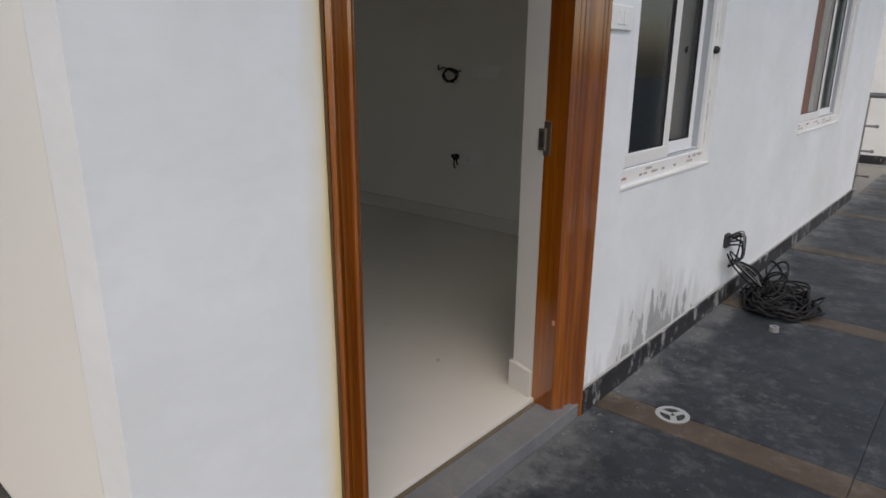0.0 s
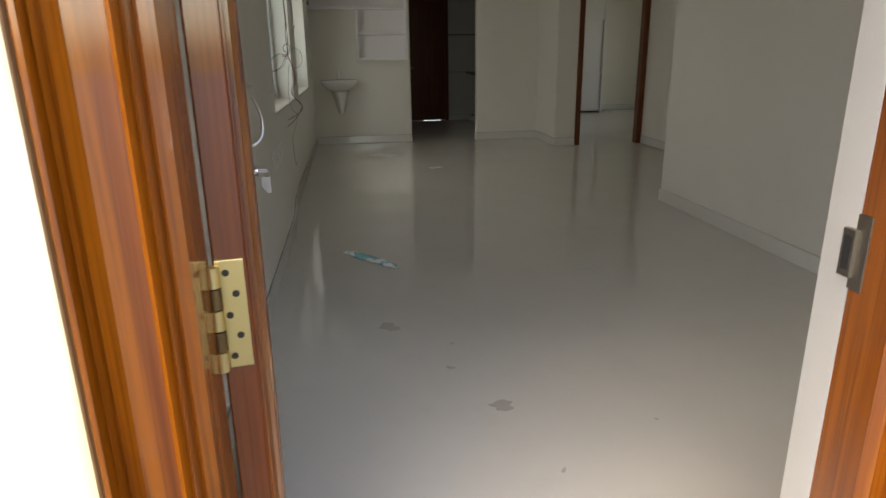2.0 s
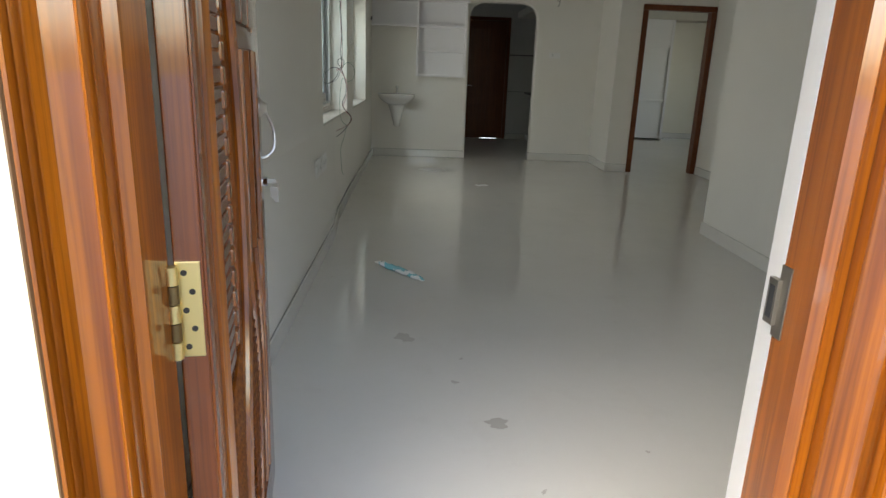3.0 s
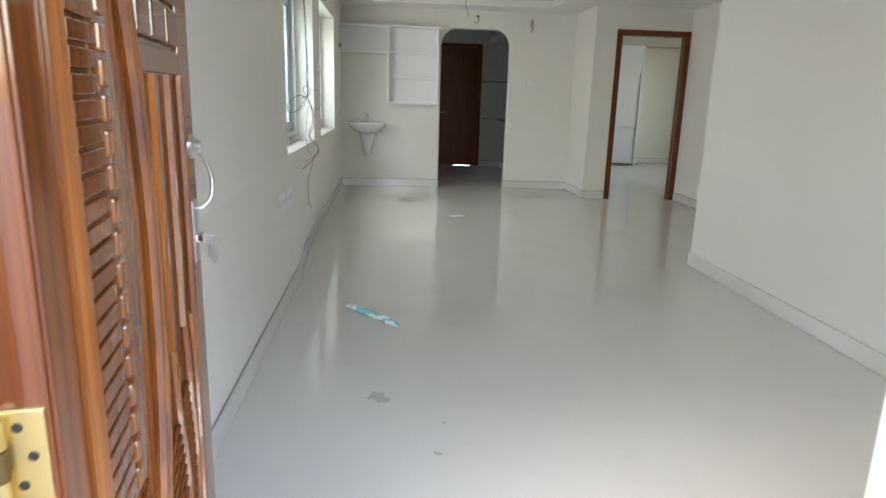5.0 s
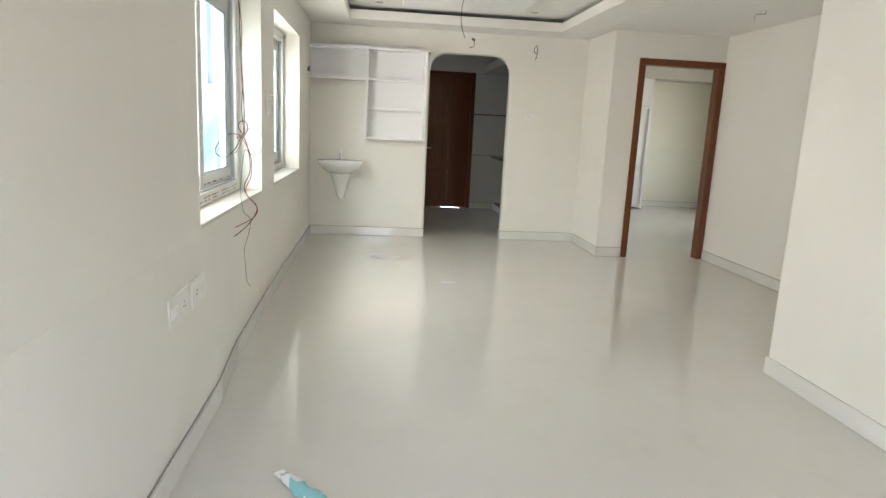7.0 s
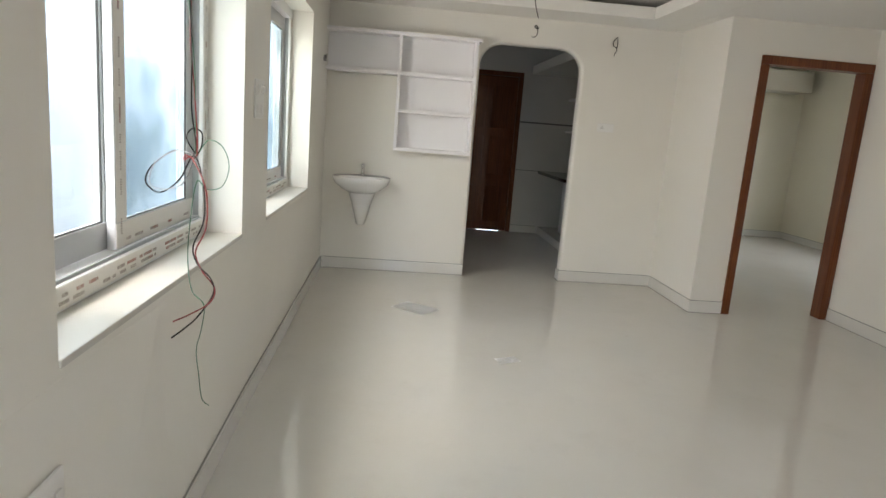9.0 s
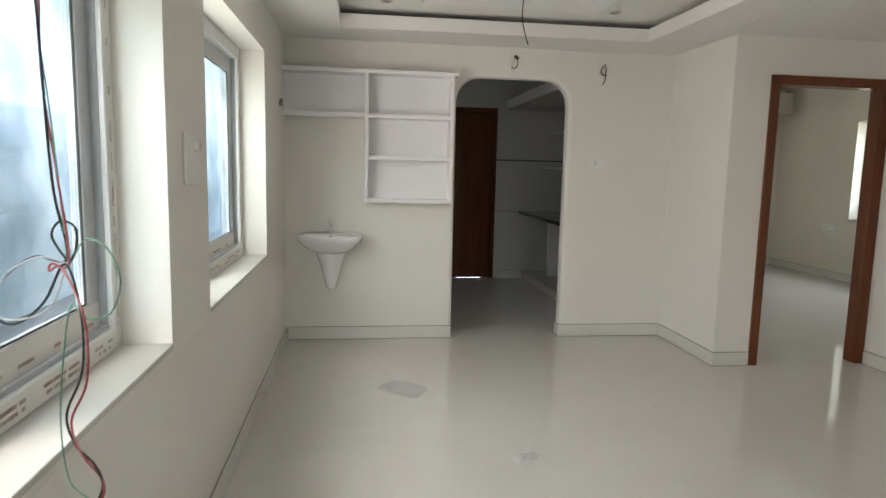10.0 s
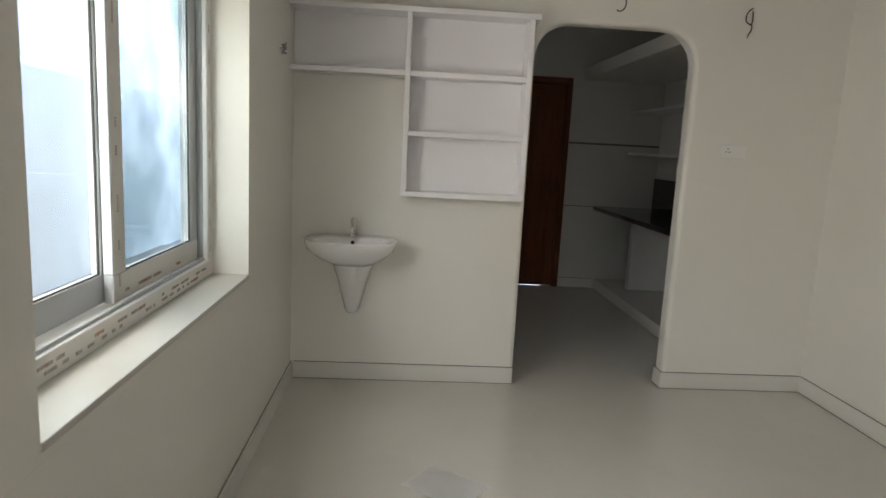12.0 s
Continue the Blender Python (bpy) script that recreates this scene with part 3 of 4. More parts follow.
def sliding_window(name, width, height, glazing, label, taped, depth=0.075, flip=False, sash_mat=UPVC):
    """Local x runs along the wall, y from the room face outwards, z up from the sill."""
    w = thing(name, Matrix(), label, "window", kind="structure")
    f = 0.055 if sash_mat is UPVC else 0.066
    part("window_frame", boxes((0, width, 0, depth, 0, f), (0, width, 0, depth, height - f, height), (0, f, 0, depth, f, height - f), (width - f, width, 0, depth, f, height - f), bevel=0.003), UPVC, w)
    # the side strips paint the shadow inside the empty track channel
    part("track", boxes((f, width - f, 0.012, 0.018, f, f + 0.010), (f, f + 0.004, 0.016, depth - 0.004, f + 0.013, height - f), (width - f - 0.004, width - f, 0.016, depth - 0.004, f + 0.013, height - f)), TRACK_SHADE_GREY, w, "sliding track and jamb lining, grey as in the channel's shadow")
    half = width / 2
    s = 0.05 if sash_mat is UPVC else 0.085
    inner, outer_y = (0.006, depth * 0.5 + 0.004) if sash_mat is UPVC else (0.040, 0.074)
    for k, (a, b) in enumerate(((f - 0.01, half + s / 2), (half - s / 2, width - f + 0.01))):
        near = (k == 0) != flip
        y0 = inner if near else outer_y
        y1 = y0 + 0.028
        z0, z1 = f + 0.004, height - f - 0.004
        sash = part("sash", boxes((a, b, y0, y1, z0, z0 + s), (a, b, y0, y1, z1 - s, z1), (a, a + s, y0, y1, z0 + s, z1 - s), (b - s, b, y0, y1, z0 + s, z1 - s), bevel=0.003), sash_mat, w)
        pane = part("pane", boxes((a + s - 0.004, b - s + 0.004, y0 + 0.011, y0 + 0.016, z0 + s - 0.004, z1 - s + 0.004)), FILM_GLASS if near and sash_mat is not UPVC else glazing, sash)
        pane.visible_shadow = False
        g = 0.004
        part("gasket", boxes((a + s, b - s, y0 + 0.004, y0 + 0.010, z0 + s, z0 + s + g), (a + s, b - s, y0 + 0.004, y0 + 0.010, z1 - s - g, z1 - s),
                             (a + s, a + s + g, y0 + 0.004, y0 + 0.010, z0 + s + g, z1 - s - g), (b - s - g, b - s, y0 + 0.004, y0 + 0.010, z0 + s + g, z1 - s - g)), GASKET, sash, "black rubber gasket")
        if taped and near:
            part("protective_tape", boxes((a + 0.002, b - 0.002, y0 - 0.0012, y0 - 0.0002, z0 + 0.004, z0 + s - 0.004), ((b - s if not flip else a) + 0.006, (b if not flip else a + s) - 0.006, y0 - 0.0012, y0 - 0.0002, z0 + s, z1 - s)), TAPE, sash, "printed protective tape left on")
    if taped:
        rng = random.Random(len(name) * 7 + int(width * 100))
        part("protective_tape", boxes((0.004, width - 0.004, -0.0012, -0.0002, 0.006, f - 0.004), (width - f + 0.008, width - 0.010, -0.0012, -0.0002, f, height - f)), TAPE, w, "printed protective tape left on")
        for mat, tag, share in ((INK, "dark unreadable print on the tape", 0.7), (RED_INK, "red unreadable print on the tape", 0.3)):
            bm = bmesh.new()
            rows = [(0.022, 0.0, width), (0.040, 0.0, width)]
            if sash_mat is not UPVC:
                rows.append((f + 0.030, half, width - 0.06))
            for zc, x, end in rows:
                y = inner - 0.0022 if zc > f else -0.0022
                x += 0.03
                while x < end - 0.08:
                    length = rng.uniform(0.018, 0.075)
                    if rng.random() < share * (0.45 if sash_mat is UPVC else 1.0):
                        for i in range(max(2, int(length / 0.0075))):
                            box(bm, x + i * 0.0075, x + i * 0.0075 + rng.uniform(0.003, 0.0055), y, y + 0.0009, zc - 0.005, zc + 0.0045)
                    x += length + rng.uniform(0.008, 0.04)
            z = f + 0.03
            while z < height - f - 0.05:
                if rng.random() < share:
                    for i in range(rng.randint(3, 8)):
                        box(bm, width - f * 0.62, width - f * 0.62 + 0.010, -0.0022, -0.0013, z + i * 0.0075, z + i * 0.0075 + 0.0045)
                        if sash_mat is not UPVC:
                            box(bm, half - 0.010, half, inner - 0.0022, inner - 0.0013, z + 0.02 + i * 0.0075, z + 0.02 + i * 0.0075 + 0.0045)
                z += rng.uniform(0.07, 0.16)
            part("tape_print", bm, mat, w, tag)
    return w


def west(y0):
    # local x -> world y, local y -> world -x
    return Matrix.Translation((-0.148, y0, SILL)) @ Matrix(((0, -1, 0, 0), (1, 0, 0, 0), (0, 0, 1, 0), (0, 0, 0, 1)))


def place(ob, m):
    ob.matrix_world = m
    return ob


place(sliding_window("window_1", W1[1] - W1[0], LINTEL - SILL, CLEAR_GLASS, "white plastic sliding window with grey sashes and printed tape", True, 0.106, True, GREY_SASH), west(W1[0]))
place(sliding_window("window_2", W2[1] - W2[0], LINTEL - SILL, CLEAR_GLASS, "white sliding window with grey sashes above a marble sill", True, 0.106, True, GREY_SASH), west(W2[0]))
for k, (a, b) in enumerate((W1, W2)):
    structure("window_sill", boxes((-0.205, 0.004, a + 0.001, b - 0.001, SILL - 0.019, SILL), bevel=0.003), SILL_STONE, "pale marble window sill with dust", "sill")


def south(x0):
    return Matrix.Translation((x0, 0.070, OSILL))


place(sliding_window("window_3", OW1[1] - OW1[0], OTOP - OSILL, DARK_GLASS, "white sliding window with dark tinted glass, seen from outside", True), south(OW1[0]))
place(sliding_window("window_4", OW2[1] - OW2[0], OTOP - OSILL, CLEAR_GLASS, "white sliding window with dark glass on the terrace", True), south(OW2[0]))
for a, b in (OW1, OW2):
    structure("window_sill", boxes((a - 0.008, b + 0.008, YF - 0.004, 0.069, OSILL - 0.012, OSILL - 0.001), bevel=0.003), PLASTER_MARK, "rough plaster lip under the window", "sill")
place(sliding_window("window_5", W3[1] - W3[0], 1.28, CLEAR_GLASS, "white sliding window in the bedroom wall", False),
      Matrix.Translation((7.20, W3[1], 0.84)) @ Matrix(((0, 1, 0, 0), (-1, 0, 0, 0), (0, 0, 1, 0), (0, 0, 0, 1))))
structure("window_sill", boxes((7.04, 7.28, W3[0] + 0.001, W3[1] - 0.001, 0.821, 0.84), bevel=0.003), SILL_STONE, "pale marble bedroom window sill", "sill")

knob = thing("window_lock", pose(DX, 0, 0), "small round black lock on the window sash", "lock")
part("knob", lathe([(0.016, 0), (0.016, 0.012), (0.010, 0.020)], Matrix.Translation((2.333, 0.069, 1.22)) @ Matrix.Rotation(radians(90), 4, "X")), GASKET, knob, smooth=True)

# ---- entrance door frame and leaf ----


def moulding(x0, x1, y0, y1):
    """Outline of a moulded jamb's front from the wall edge (x0, y0) to the opening edge (x1, y1)."""
    front = [(0.0, 0.0), (0.0, -0.008), (0.05, -0.018), (0.09, -0.018), (0.12, -0.006), (0.16, -0.016), (0.20, -0.004), (0.24, -0.013), (0.28, -0.002), (0.31, 0.004),
             (0.64, 0.004), (0.66, -0.009), (0.71, -0.015), (0.75, -0.003), (0.80, -0.012), (0.84, 0.0), (0.89, -0.007), (0.94, -0.004), (1.0, 0.0)]
    return [(x0 + (x1 - x0) * u, y0 + (y1 - y0) * u + dy) for u, dy in front]


door_frame = thing("door_1", pose(DX, 0, 0), "varnished orange teak entrance door frame with moulded edges", "door frame", kind="structure")
part("jamb", extrude_poly(moulding(0.212, 0.322, 0.052, 0.088) + [(0.322, 0.166), (0.212, 0.166)], "z", -0.017, 2.119), TEAK, door_frame)
part("jamb", extrude_poly(moulding(1.314, 1.190, 0.052, 0.096) + [(1.190, 0.120), (1.197, 0.120), (1.197, 0.182), (1.314, 0.182)], "z", GZ + 0.001, 2.119), TEAK, door_frame)
part("foot_block", boxes((0.3222, 0.333, 0.100, 0.160, -0.017, 0.115), bevel=0.003), TEAK, door_frame)
part("head", boxes((0.3225, 1.1895, 0.06, 0.12, 1.99, 2.118), bevel=0.004), TEAK, door_frame)
part("sealant", tube([(0.208, 0.047, -0.06), (0.209, 0.046, 0.6), (0.207, 0.047, 1.2), (0.208, 0.046, 2.1)], 0.0035, 6), material("old_sealant", (0.10, 0.05, 0.015), 0.8)[0], door_frame, "dark cracked joint between frame and plaster")
strike = part("strike_plate", boxes((1.1942, 1.1968, 0.158, 0.184, 0.875, 0.985), (1.188, 1.1967, 0.176, 0.200, 0.892, 0.962), bevel=0.001), material("dull_nickel", (0.36, 0.33, 0.28), 0.4, 1.0)[0], door_frame, "dull metal strike plate")
part("latch_slot", boxes((1.1872, 1.1879, 0.181, 0.194, 0.902, 0.952)), DARK_SLOT, strike)
part("chip", boxes((1.1886, 1.1896, 0.100, 0.110, 0.304, 0.322), bevel=0.0003), material("bare_wood", (0.50, 0.22, 0.12), 0.7)[0], door_frame, "chipped bare wood")

LEAF = 0.87
door = thing("entrance_door", pose(0.350, 0.178, 0.012, 0, 0, 98.4), "carved varnished teak entrance door standing open", "door")
T = 0.04
part("slab", boxes((0, LEAF, -T, 0, 0, 2.02), bevel=0.003), TEAK_RED, door)
o = -T  # outer face
part("hinge_stile", boxes((0.004, 0.070, o - 0.004, o + 0.001, 0.004, 2.016), bevel=0.002), TEAK_RED, door)
part("stile_moulding", extrude_poly([(0.071, o + 0.001), (0.071, o - 0.008), (0.082, o - 0.014), (0.094, o - 0.008), (0.104, o - 0.013), (0.116, o - 0.005), (0.122, o + 0.001)], "z", 0.006, 2.014), TEAK, door)
part("lock_stile", boxes((LEAF - 0.125, LEAF - 0.002, o - 0.006, o + 0.001, 0.004, 2.016), bevel=0.003), TEAK, door)
part("bead", tube([(LEAF - 0.140, o - 0.003, 0.62), (LEAF - 0.139, o - 0.004, 1.0), (LEAF - 0.140, o - 0.003, 1.25)], 0.010, 8), TEAK, door, smooth=True)
for z0, z1 in ((0.004, 0.13), (1.252, 1.292), (1.372, 1.43), (1.90, 2.016)):
    part("rail", boxes((0.40 if 1.2 < z0 < 1.5 else 0.124, LEAF - 0.127, o - 0.007, o + 0.001, z0, z1), bevel=0.003), TEAK_RED, door)
slats = bmesh.new()
for k in range(46):
    z = 0.70 + k * 0.026
    box(slats, 0.130, 0.222, o - 0.006, o + 0.001, z, z + 0.021, bevel=0.002)
part("slatted_panel", slats, TEAK_RED, door, "panel of narrow horizontal slats")
studs = bmesh.new()
for k in range(30):
    z = 0.72 + k * 0.039
    box(studs, 0.228, 0.256, o - 0.009, o + 0.001, z, z + 0.031, bevel=0.004)
part("stud_row", studs, TEAK, door, "row of small square studs")
for x in (0.505, 0.625):
    part("reed", extrude_poly([(x - 0.010, o + 0.001), (x - 0.004, o - 0.009), (x + 0.004, o - 0.009), (x + 0.010, o + 0.001)], "z", 0.80, 1.25), TEAK, door)
for x0, x1 in ((0.415, 0.50), (0.515, 0.62), (0.635, 0.728)):
    part("raised_square", boxes((x0, x1, o - 0.010, o + 0.001, 1.30, 1.364), bevel=0.006), TEAK_RED, door)
    part("raised_square", boxes((x0, x1, o - 0.010, o + 0.001, 1.44, 1.64), bevel=0.006), TEAK_RED, door)
    part("raised_square", boxes((x0, x1, o - 0.010, o + 0.001, 1.66, 1.88), bevel=0.006), TEAK_RED, door)
sweep = bmesh.new()
tube([(0.290, o - 0.002, 1.88), (0.300, o - 0.004, 1.50), (0.370, o - 0.005, 1.25), (0.405, o - 0.005, 1.0), (0.375, o - 0.005, 0.72), (0.300, o - 0.004, 0.45), (0.270, o - 0.002, 0.15)], 0.011, 8, sweep)
tube([(0.330, o - 0.002, 1.88), (0.345, o - 0.004, 1.50), (0.415, o - 0.005, 1.20), (0.445, o - 0.005, 0.98), (0.420, o - 0.005, 0.72), (0.350, o - 0.004, 0.45), (0.315, o - 0.002, 0.15)], 0.008, 8, sweep)
part("sweeping_band", sweep, TEAK, door, "long carved S-shaped band", True)
curves = bmesh.new()
for x, b in ((0.505, 0.05), (0.625, 0.04), (0.70, 0.02)):
    tube([(x, o - 0.003, 0.80), (x + 0.01, o - 0.005, 0.68), (x + b, o - 0.005, 0.52), (x + b * 0.4, o - 0.005, 0.34), (x, o - 0.003, 0.15)], 0.008, 8, curves)
part("curved_reeds", curves, TEAK, door, "curving carved reeds", True)
ribs = bmesh.new()
for k in range(20):
    z = 0.14 + k * 0.026
    tube([(0.135, o - 0.001, z), (0.20, o - 0.005, z + 0.030), (0.262 + 0.002 * k, o - 0.001, z + 0.055)], 0.0055, 6, ribs, 4)
    tube([(0.44, o - 0.001, z - 0.005), (0.54, o - 0.005, z + 0.03), (0.70, o - 0.001, z + 0.07)], 0.0045, 6, ribs, 4)
part("leaf_carving", ribs, TEAK_RED, door, "slanting carved leaf ribs", True)
for zc in (0.884, 0.25, 1.75):
    hinge = part("hinge", boxes((-0.003, 0.000, -T + 0.004, -0.002, zc - 0.072, zc + 0.072), bevel=0.0008), BRASS, door, "brass butt hinge")
    # every second knuckle takes the darker brass
    for k in range(5):
        part("knuckle", lathe([(0.0085, 0), (0.0085, 0.0262)], Matrix.Translation((-0.0125, 0.0005, zc - 0.070 + k * 0.028)), 14), (BRASS, DARK_BRASS)[k % 2], hinge, "" if k % 2 == 0 else "dark brass knuckle", True)
        part("screw", lathe([(0.0045, 0), (0.0045, 0.0012)], Matrix.Translation((-0.003, -0.014 - (k % 2) * 0.010, zc - 0.056 + k * 0.028)) @ Matrix.Rotation(radians(-90), 4, "Y"), 10), SCREW, hinge)
lx = LEAF - 0.055
part("handle_rose", lathe([(0.024, 0), (0.024, 0.006), (0.017, 0.011), (0.012, 0.022)], Matrix.Translation((lx, o - 0.006, 1.115)) @ Matrix.Rotation(radians(90), 4, "X"), 20), STEEL, door, "steel rose of the pull handle", True)
part("pull_handle", tube([(lx, o - 0.018, 1.112), (lx + 0.01, o - 0.030, 1.09), (lx + 0.016, o - 0.042, 1.05), (lx + 0.010, o - 0.040, 1.01), (lx, o - 0.022, 0.99), (lx, o - 0.006, 0.988)], 0.0042, 10), STEEL, door, "curved steel pull handle", True)
lock = part("lock_plate", boxes((lx - 0.026, lx + 0.026, o - 0.010, o - 0.004, 0.875, 1.005), bevel=0.004), STEEL, door, "steel lock plate")
part("cylinder", lathe([(0.013, 0), (0.013, 0.012)], Matrix.Translation((lx, o - 0.010, 0.925)) @ Matrix.Rotation(radians(90), 4, "X"), 16), CHROME, lock, smooth=True)
keys = thing("key_bunch", door.matrix_world @ pose(lx, o - 0.020, 0.925), "bunch of steel keys hanging in the lock", "keys")
part("key", boxes((-0.0015, 0.0015, -0.024, 0.004, -0.005, 0.005), bevel=0.001), STEEL, keys)
part("ring", tube([(0, -0.022 + 0.009 * math.cos(a), -0.009 + 0.009 * math.sin(a)) for a in (2 * math.pi * k / 12 for k in range(13))], 0.0012, 6, steps=2), STEEL, keys, smooth=True)
for k in range(3):
    part("key", boxes((-0.004 + k * 0.004, -0.002 + k * 0.004, -0.029 + k * 0.005, -0.018 + k * 0.005, -0.055 + k * 0.006, -0.016), bevel=0.0006), STEEL, keys)

# ---- bedroom doorway and the door of the kitchen ----
bed_frame = thing("door_2", pose(0, 0, 0), "dark brown wooden bedroom door frame", "door frame", kind="structure")
for a, b in ((DF[0], DF[0] + 0.068), (DF[1] - 0.070, DF[1] - 0.002)):
    part("jamb", boxes((a, b, DOORWALL - 0.014, DOORWALL + 0.11, 0.0, DF[2] - 0.07), bevel=0.004), BROWN_WOOD, bed_frame)
part("head", boxes((DF[0], DF[1] - 0.002, DOORWALL - 0.015, DOORWALL + 0.11, DF[2] - 0.069, DF[2] - 0.001), bevel=0.004), BROWN_WOOD, bed_frame)

kit_frame = thing("door_3", pose(0, 0, 0), "dark brown kitchen back door frame", "door frame", kind="structure")
for a, b in ((KD[0], KD[0] + 0.06), (KD[1] - 0.06, KD[1])):
    part("jamb", boxes((a, b, 11.385, 11.5, 0.0, KD[2] - 0.06), bevel=0.004), BROWN_WOOD, kit_frame)
# unseen strips added behind the door to keep light out of its edge gaps
part("light_stop", boxes((KD[0] + 0.03, KD[1] - 0.03, 11.505, 11.53, KD[2] - 0.16, KD[2] - 0.03), (KD[0] + 0.03, KD[0] + 0.14, 11.505, 11.53, 0.0, KD[2] - 0.161), (KD[1] - 0.14, KD[1] - 0.03, 11.505, 11.53, 0.0, KD[2] - 0.161)), BROWN_WOOD, kit_frame)
part("head", boxes((KD[0], KD[1], 11.385, 11.5, KD[2] - 0.059, KD[2]), bevel=0.004), BROWN_WOOD, kit_frame)
kdoor = thing("kitchen_door", pose(KD[0] + 0.063, 11.42, 0.0), "dark brown panelled wooden back door, closed", "door")
kw, kh = KD[1] - KD[0] - 0.126, KD[2] - 0.066
part("slab", boxes((0, kw, 0, 0.035, 0.006, kh), (0, kw * 0.45, 0, 0.035, 0.001, 0.0055)), BROWN_WOOD, kdoor)
for z0, z1 in ((0.12, 0.62), (0.78, 1.30), (1.40, 1.96)):
    for x0, x1 in ((0.10, kw / 2 - 0.04), (kw / 2 + 0.04, kw - 0.10)):
        part("raised_panel", boxes((x0, x1, -0.010, 0.001, z0, z1), bevel=0.008), BROWN_WOOD, kdoor)
part("handle", tube([(0.06, -0.004, 0.95), (0.06, -0.045, 0.955), (0.11, -0.05, 0.955), (0.15, -0.045, 0.95)], 0.009, 10), CHROME, kdoor, "chrome lever handle", True)

# ---- shelf and basin on the end wall ----
SF = FAR - 0.155
shelf = thing("wall_shelf", pose(0, 0, 0), "white built-in open wall shelf with empty compartments", "shelf")
sx0, sxm, sx1 = 0.0, 0.615, 1.30
z_top, z_mid, z_low, z_bot = 2.125, 1.782, 1.465, 1.136
th = 0.028
part("top_board", boxes((sx0 + 0.001, sx1 + 0.03, SF - 0.006, FAR, z_top - th, z_top), bevel=0.002), SHELF_PAINT, shelf)
part("back_panel", boxes((sx0 + 0.001, sx1, FAR - 0.008, FAR - 0.001, z_mid, z_top - th), (sxm, sx1, FAR - 0.008, FAR - 0.001, z_bot, z_mid)), SHELF_PAINT, shelf)
part("shelf_board", boxes((sx0 + 0.001, sxm - 0.001, SF - 0.004, FAR - 0.009, z_mid - th / 2, z_mid + th / 2), bevel=0.002), SHELF_PAINT, shelf)
for z in (z_mid, z_low):
    part("shelf_board", boxes((sxm + th, sx1 - th, SF + 0.002, FAR - 0.009, z - th / 2, z + th / 2), bevel=0.002), SHELF_PAINT, shelf)
part("bottom_board", boxes((sxm, sx1, SF - 0.002, FAR - 0.009, z_bot - th / 2, z_bot + th / 2), bevel=0.002), SHELF_PAINT, shelf)
part("upright", boxes((sxm, sxm + th, SF, FAR - 0.009, z_bot + th / 2, z_top - th), bevel=0.002), SHELF_PAINT, shelf)
part("upright", boxes((sx1 - th, sx1, SF, FAR - 0.009, z_bot + th / 2, z_top - th), bevel=0.002), SHELF_PAINT, shelf)


def wash_basin(cx, wall, rim):
    b = thing("wash_basin", pose(cx, wall, 0), "white ceramic wall basin on a half pedestal", "washbasin")
    n = 40

    def outline(w, d, back=0.0):
        pts = []
        for k in range(n):
            a = 2 * math.pi * k / n
            c, s = math.cos(a), math.sin(a)
            x = w * math.copysign(abs(c) ** 0.62, c)
            y = -d * (1 + math.copysign(abs(s) ** 0.75, s)) - back
            pts.append((x, min(y, -back)))
        return pts

    bm = bmesh.new()
    rings = [(0.10, 0.075, 0.06, -0.150), (0.17, 0.125, 0.03, -0.115), (0.235, 0.185, 0.003, -0.055), (0.252, 0.198, 0.002, -0.012), (0.252, 0.198, 0.002, 0.0), (0.240, 0.190, 0.010, 0.004),
             (0.208, 0.138, 0.100, -0.006), (0.185, 0.118, 0.108, -0.060), (0.11, 0.075, 0.135, -0.105), (0.02, 0.02, 0.19, -0.115)]
    loops = [[bm.verts.new((x, y, rim + h)) for x, y in outline(w, d, back)] for w, d, back, h in rings]
    for r0, r1 in zip(loops, loops[1:]):
        for k in range(n):
            bm.faces.new([r0[k], r0[(k + 1) % n], r1[(k + 1) % n], r1[k]])
    bm.faces.new(loops[0])
    bm.faces.new(loops[-1])
    bmesh.ops.recalc_face_normals(bm, faces=bm.faces)
    part("bowl", bm, CERAMIC, b, smooth=True)
    ped = bmesh.new()
    prof = [(0.034, 0.045, -0.450), (0.044, 0.062, -0.43), (0.062, 0.08, -0.36), (0.090, 0.105, -0.25), (0.132, 0.135, -0.13)]
    loops = []
    for w, d, h in prof:
        loops.append([ped.verts.new((w * math.cos(a), -0.002 - 2 * d * max(0.0, math.sin(a)) * 0.8, rim + h)) for a in (math.pi * k / 16 for k in range(17))])
    for r0, r1 in zip(loops, loops[1:]):
        for k in range(16):
            ped.faces.new([r0[k], r0[k + 1], r1[k + 1], r1[k]])
        ped.faces.new([r0[16], r0[0], r1[0], r1[16]])
    ped.faces.new(loops[0])
    ped.faces.new(loops[-1])
    bmesh.ops.recalc_face_normals(ped, faces=ped.faces)
    part("half_pedestal", ped, CERAMIC, b, smooth=True)
    tap = part("tap", lathe([(0.024, 0), (0.024, 0.012), (0.017, 0.016), (0.017, 0.075), (0.021, 0.078), (0.021, 0.098), (0.012, 0.102)], Matrix.Translation((0.0, -0.065, rim + 0.002)), 20), CHROME, b, "chrome pillar tap", True)
    part("spout", tube([(0, -0.07, rim + 0.055), (0, -0.11, rim + 0.062), (0, -0.145, rim + 0.052), (0, -0.15, rim + 0.038)], 0.009, 10), CHROME, tap, smooth=True)
    part("lever", boxes((-0.008, 0.008, -0.105, -0.055, rim + 0.103, rim + 0.112), bevel=0.003), CHROME, tap)
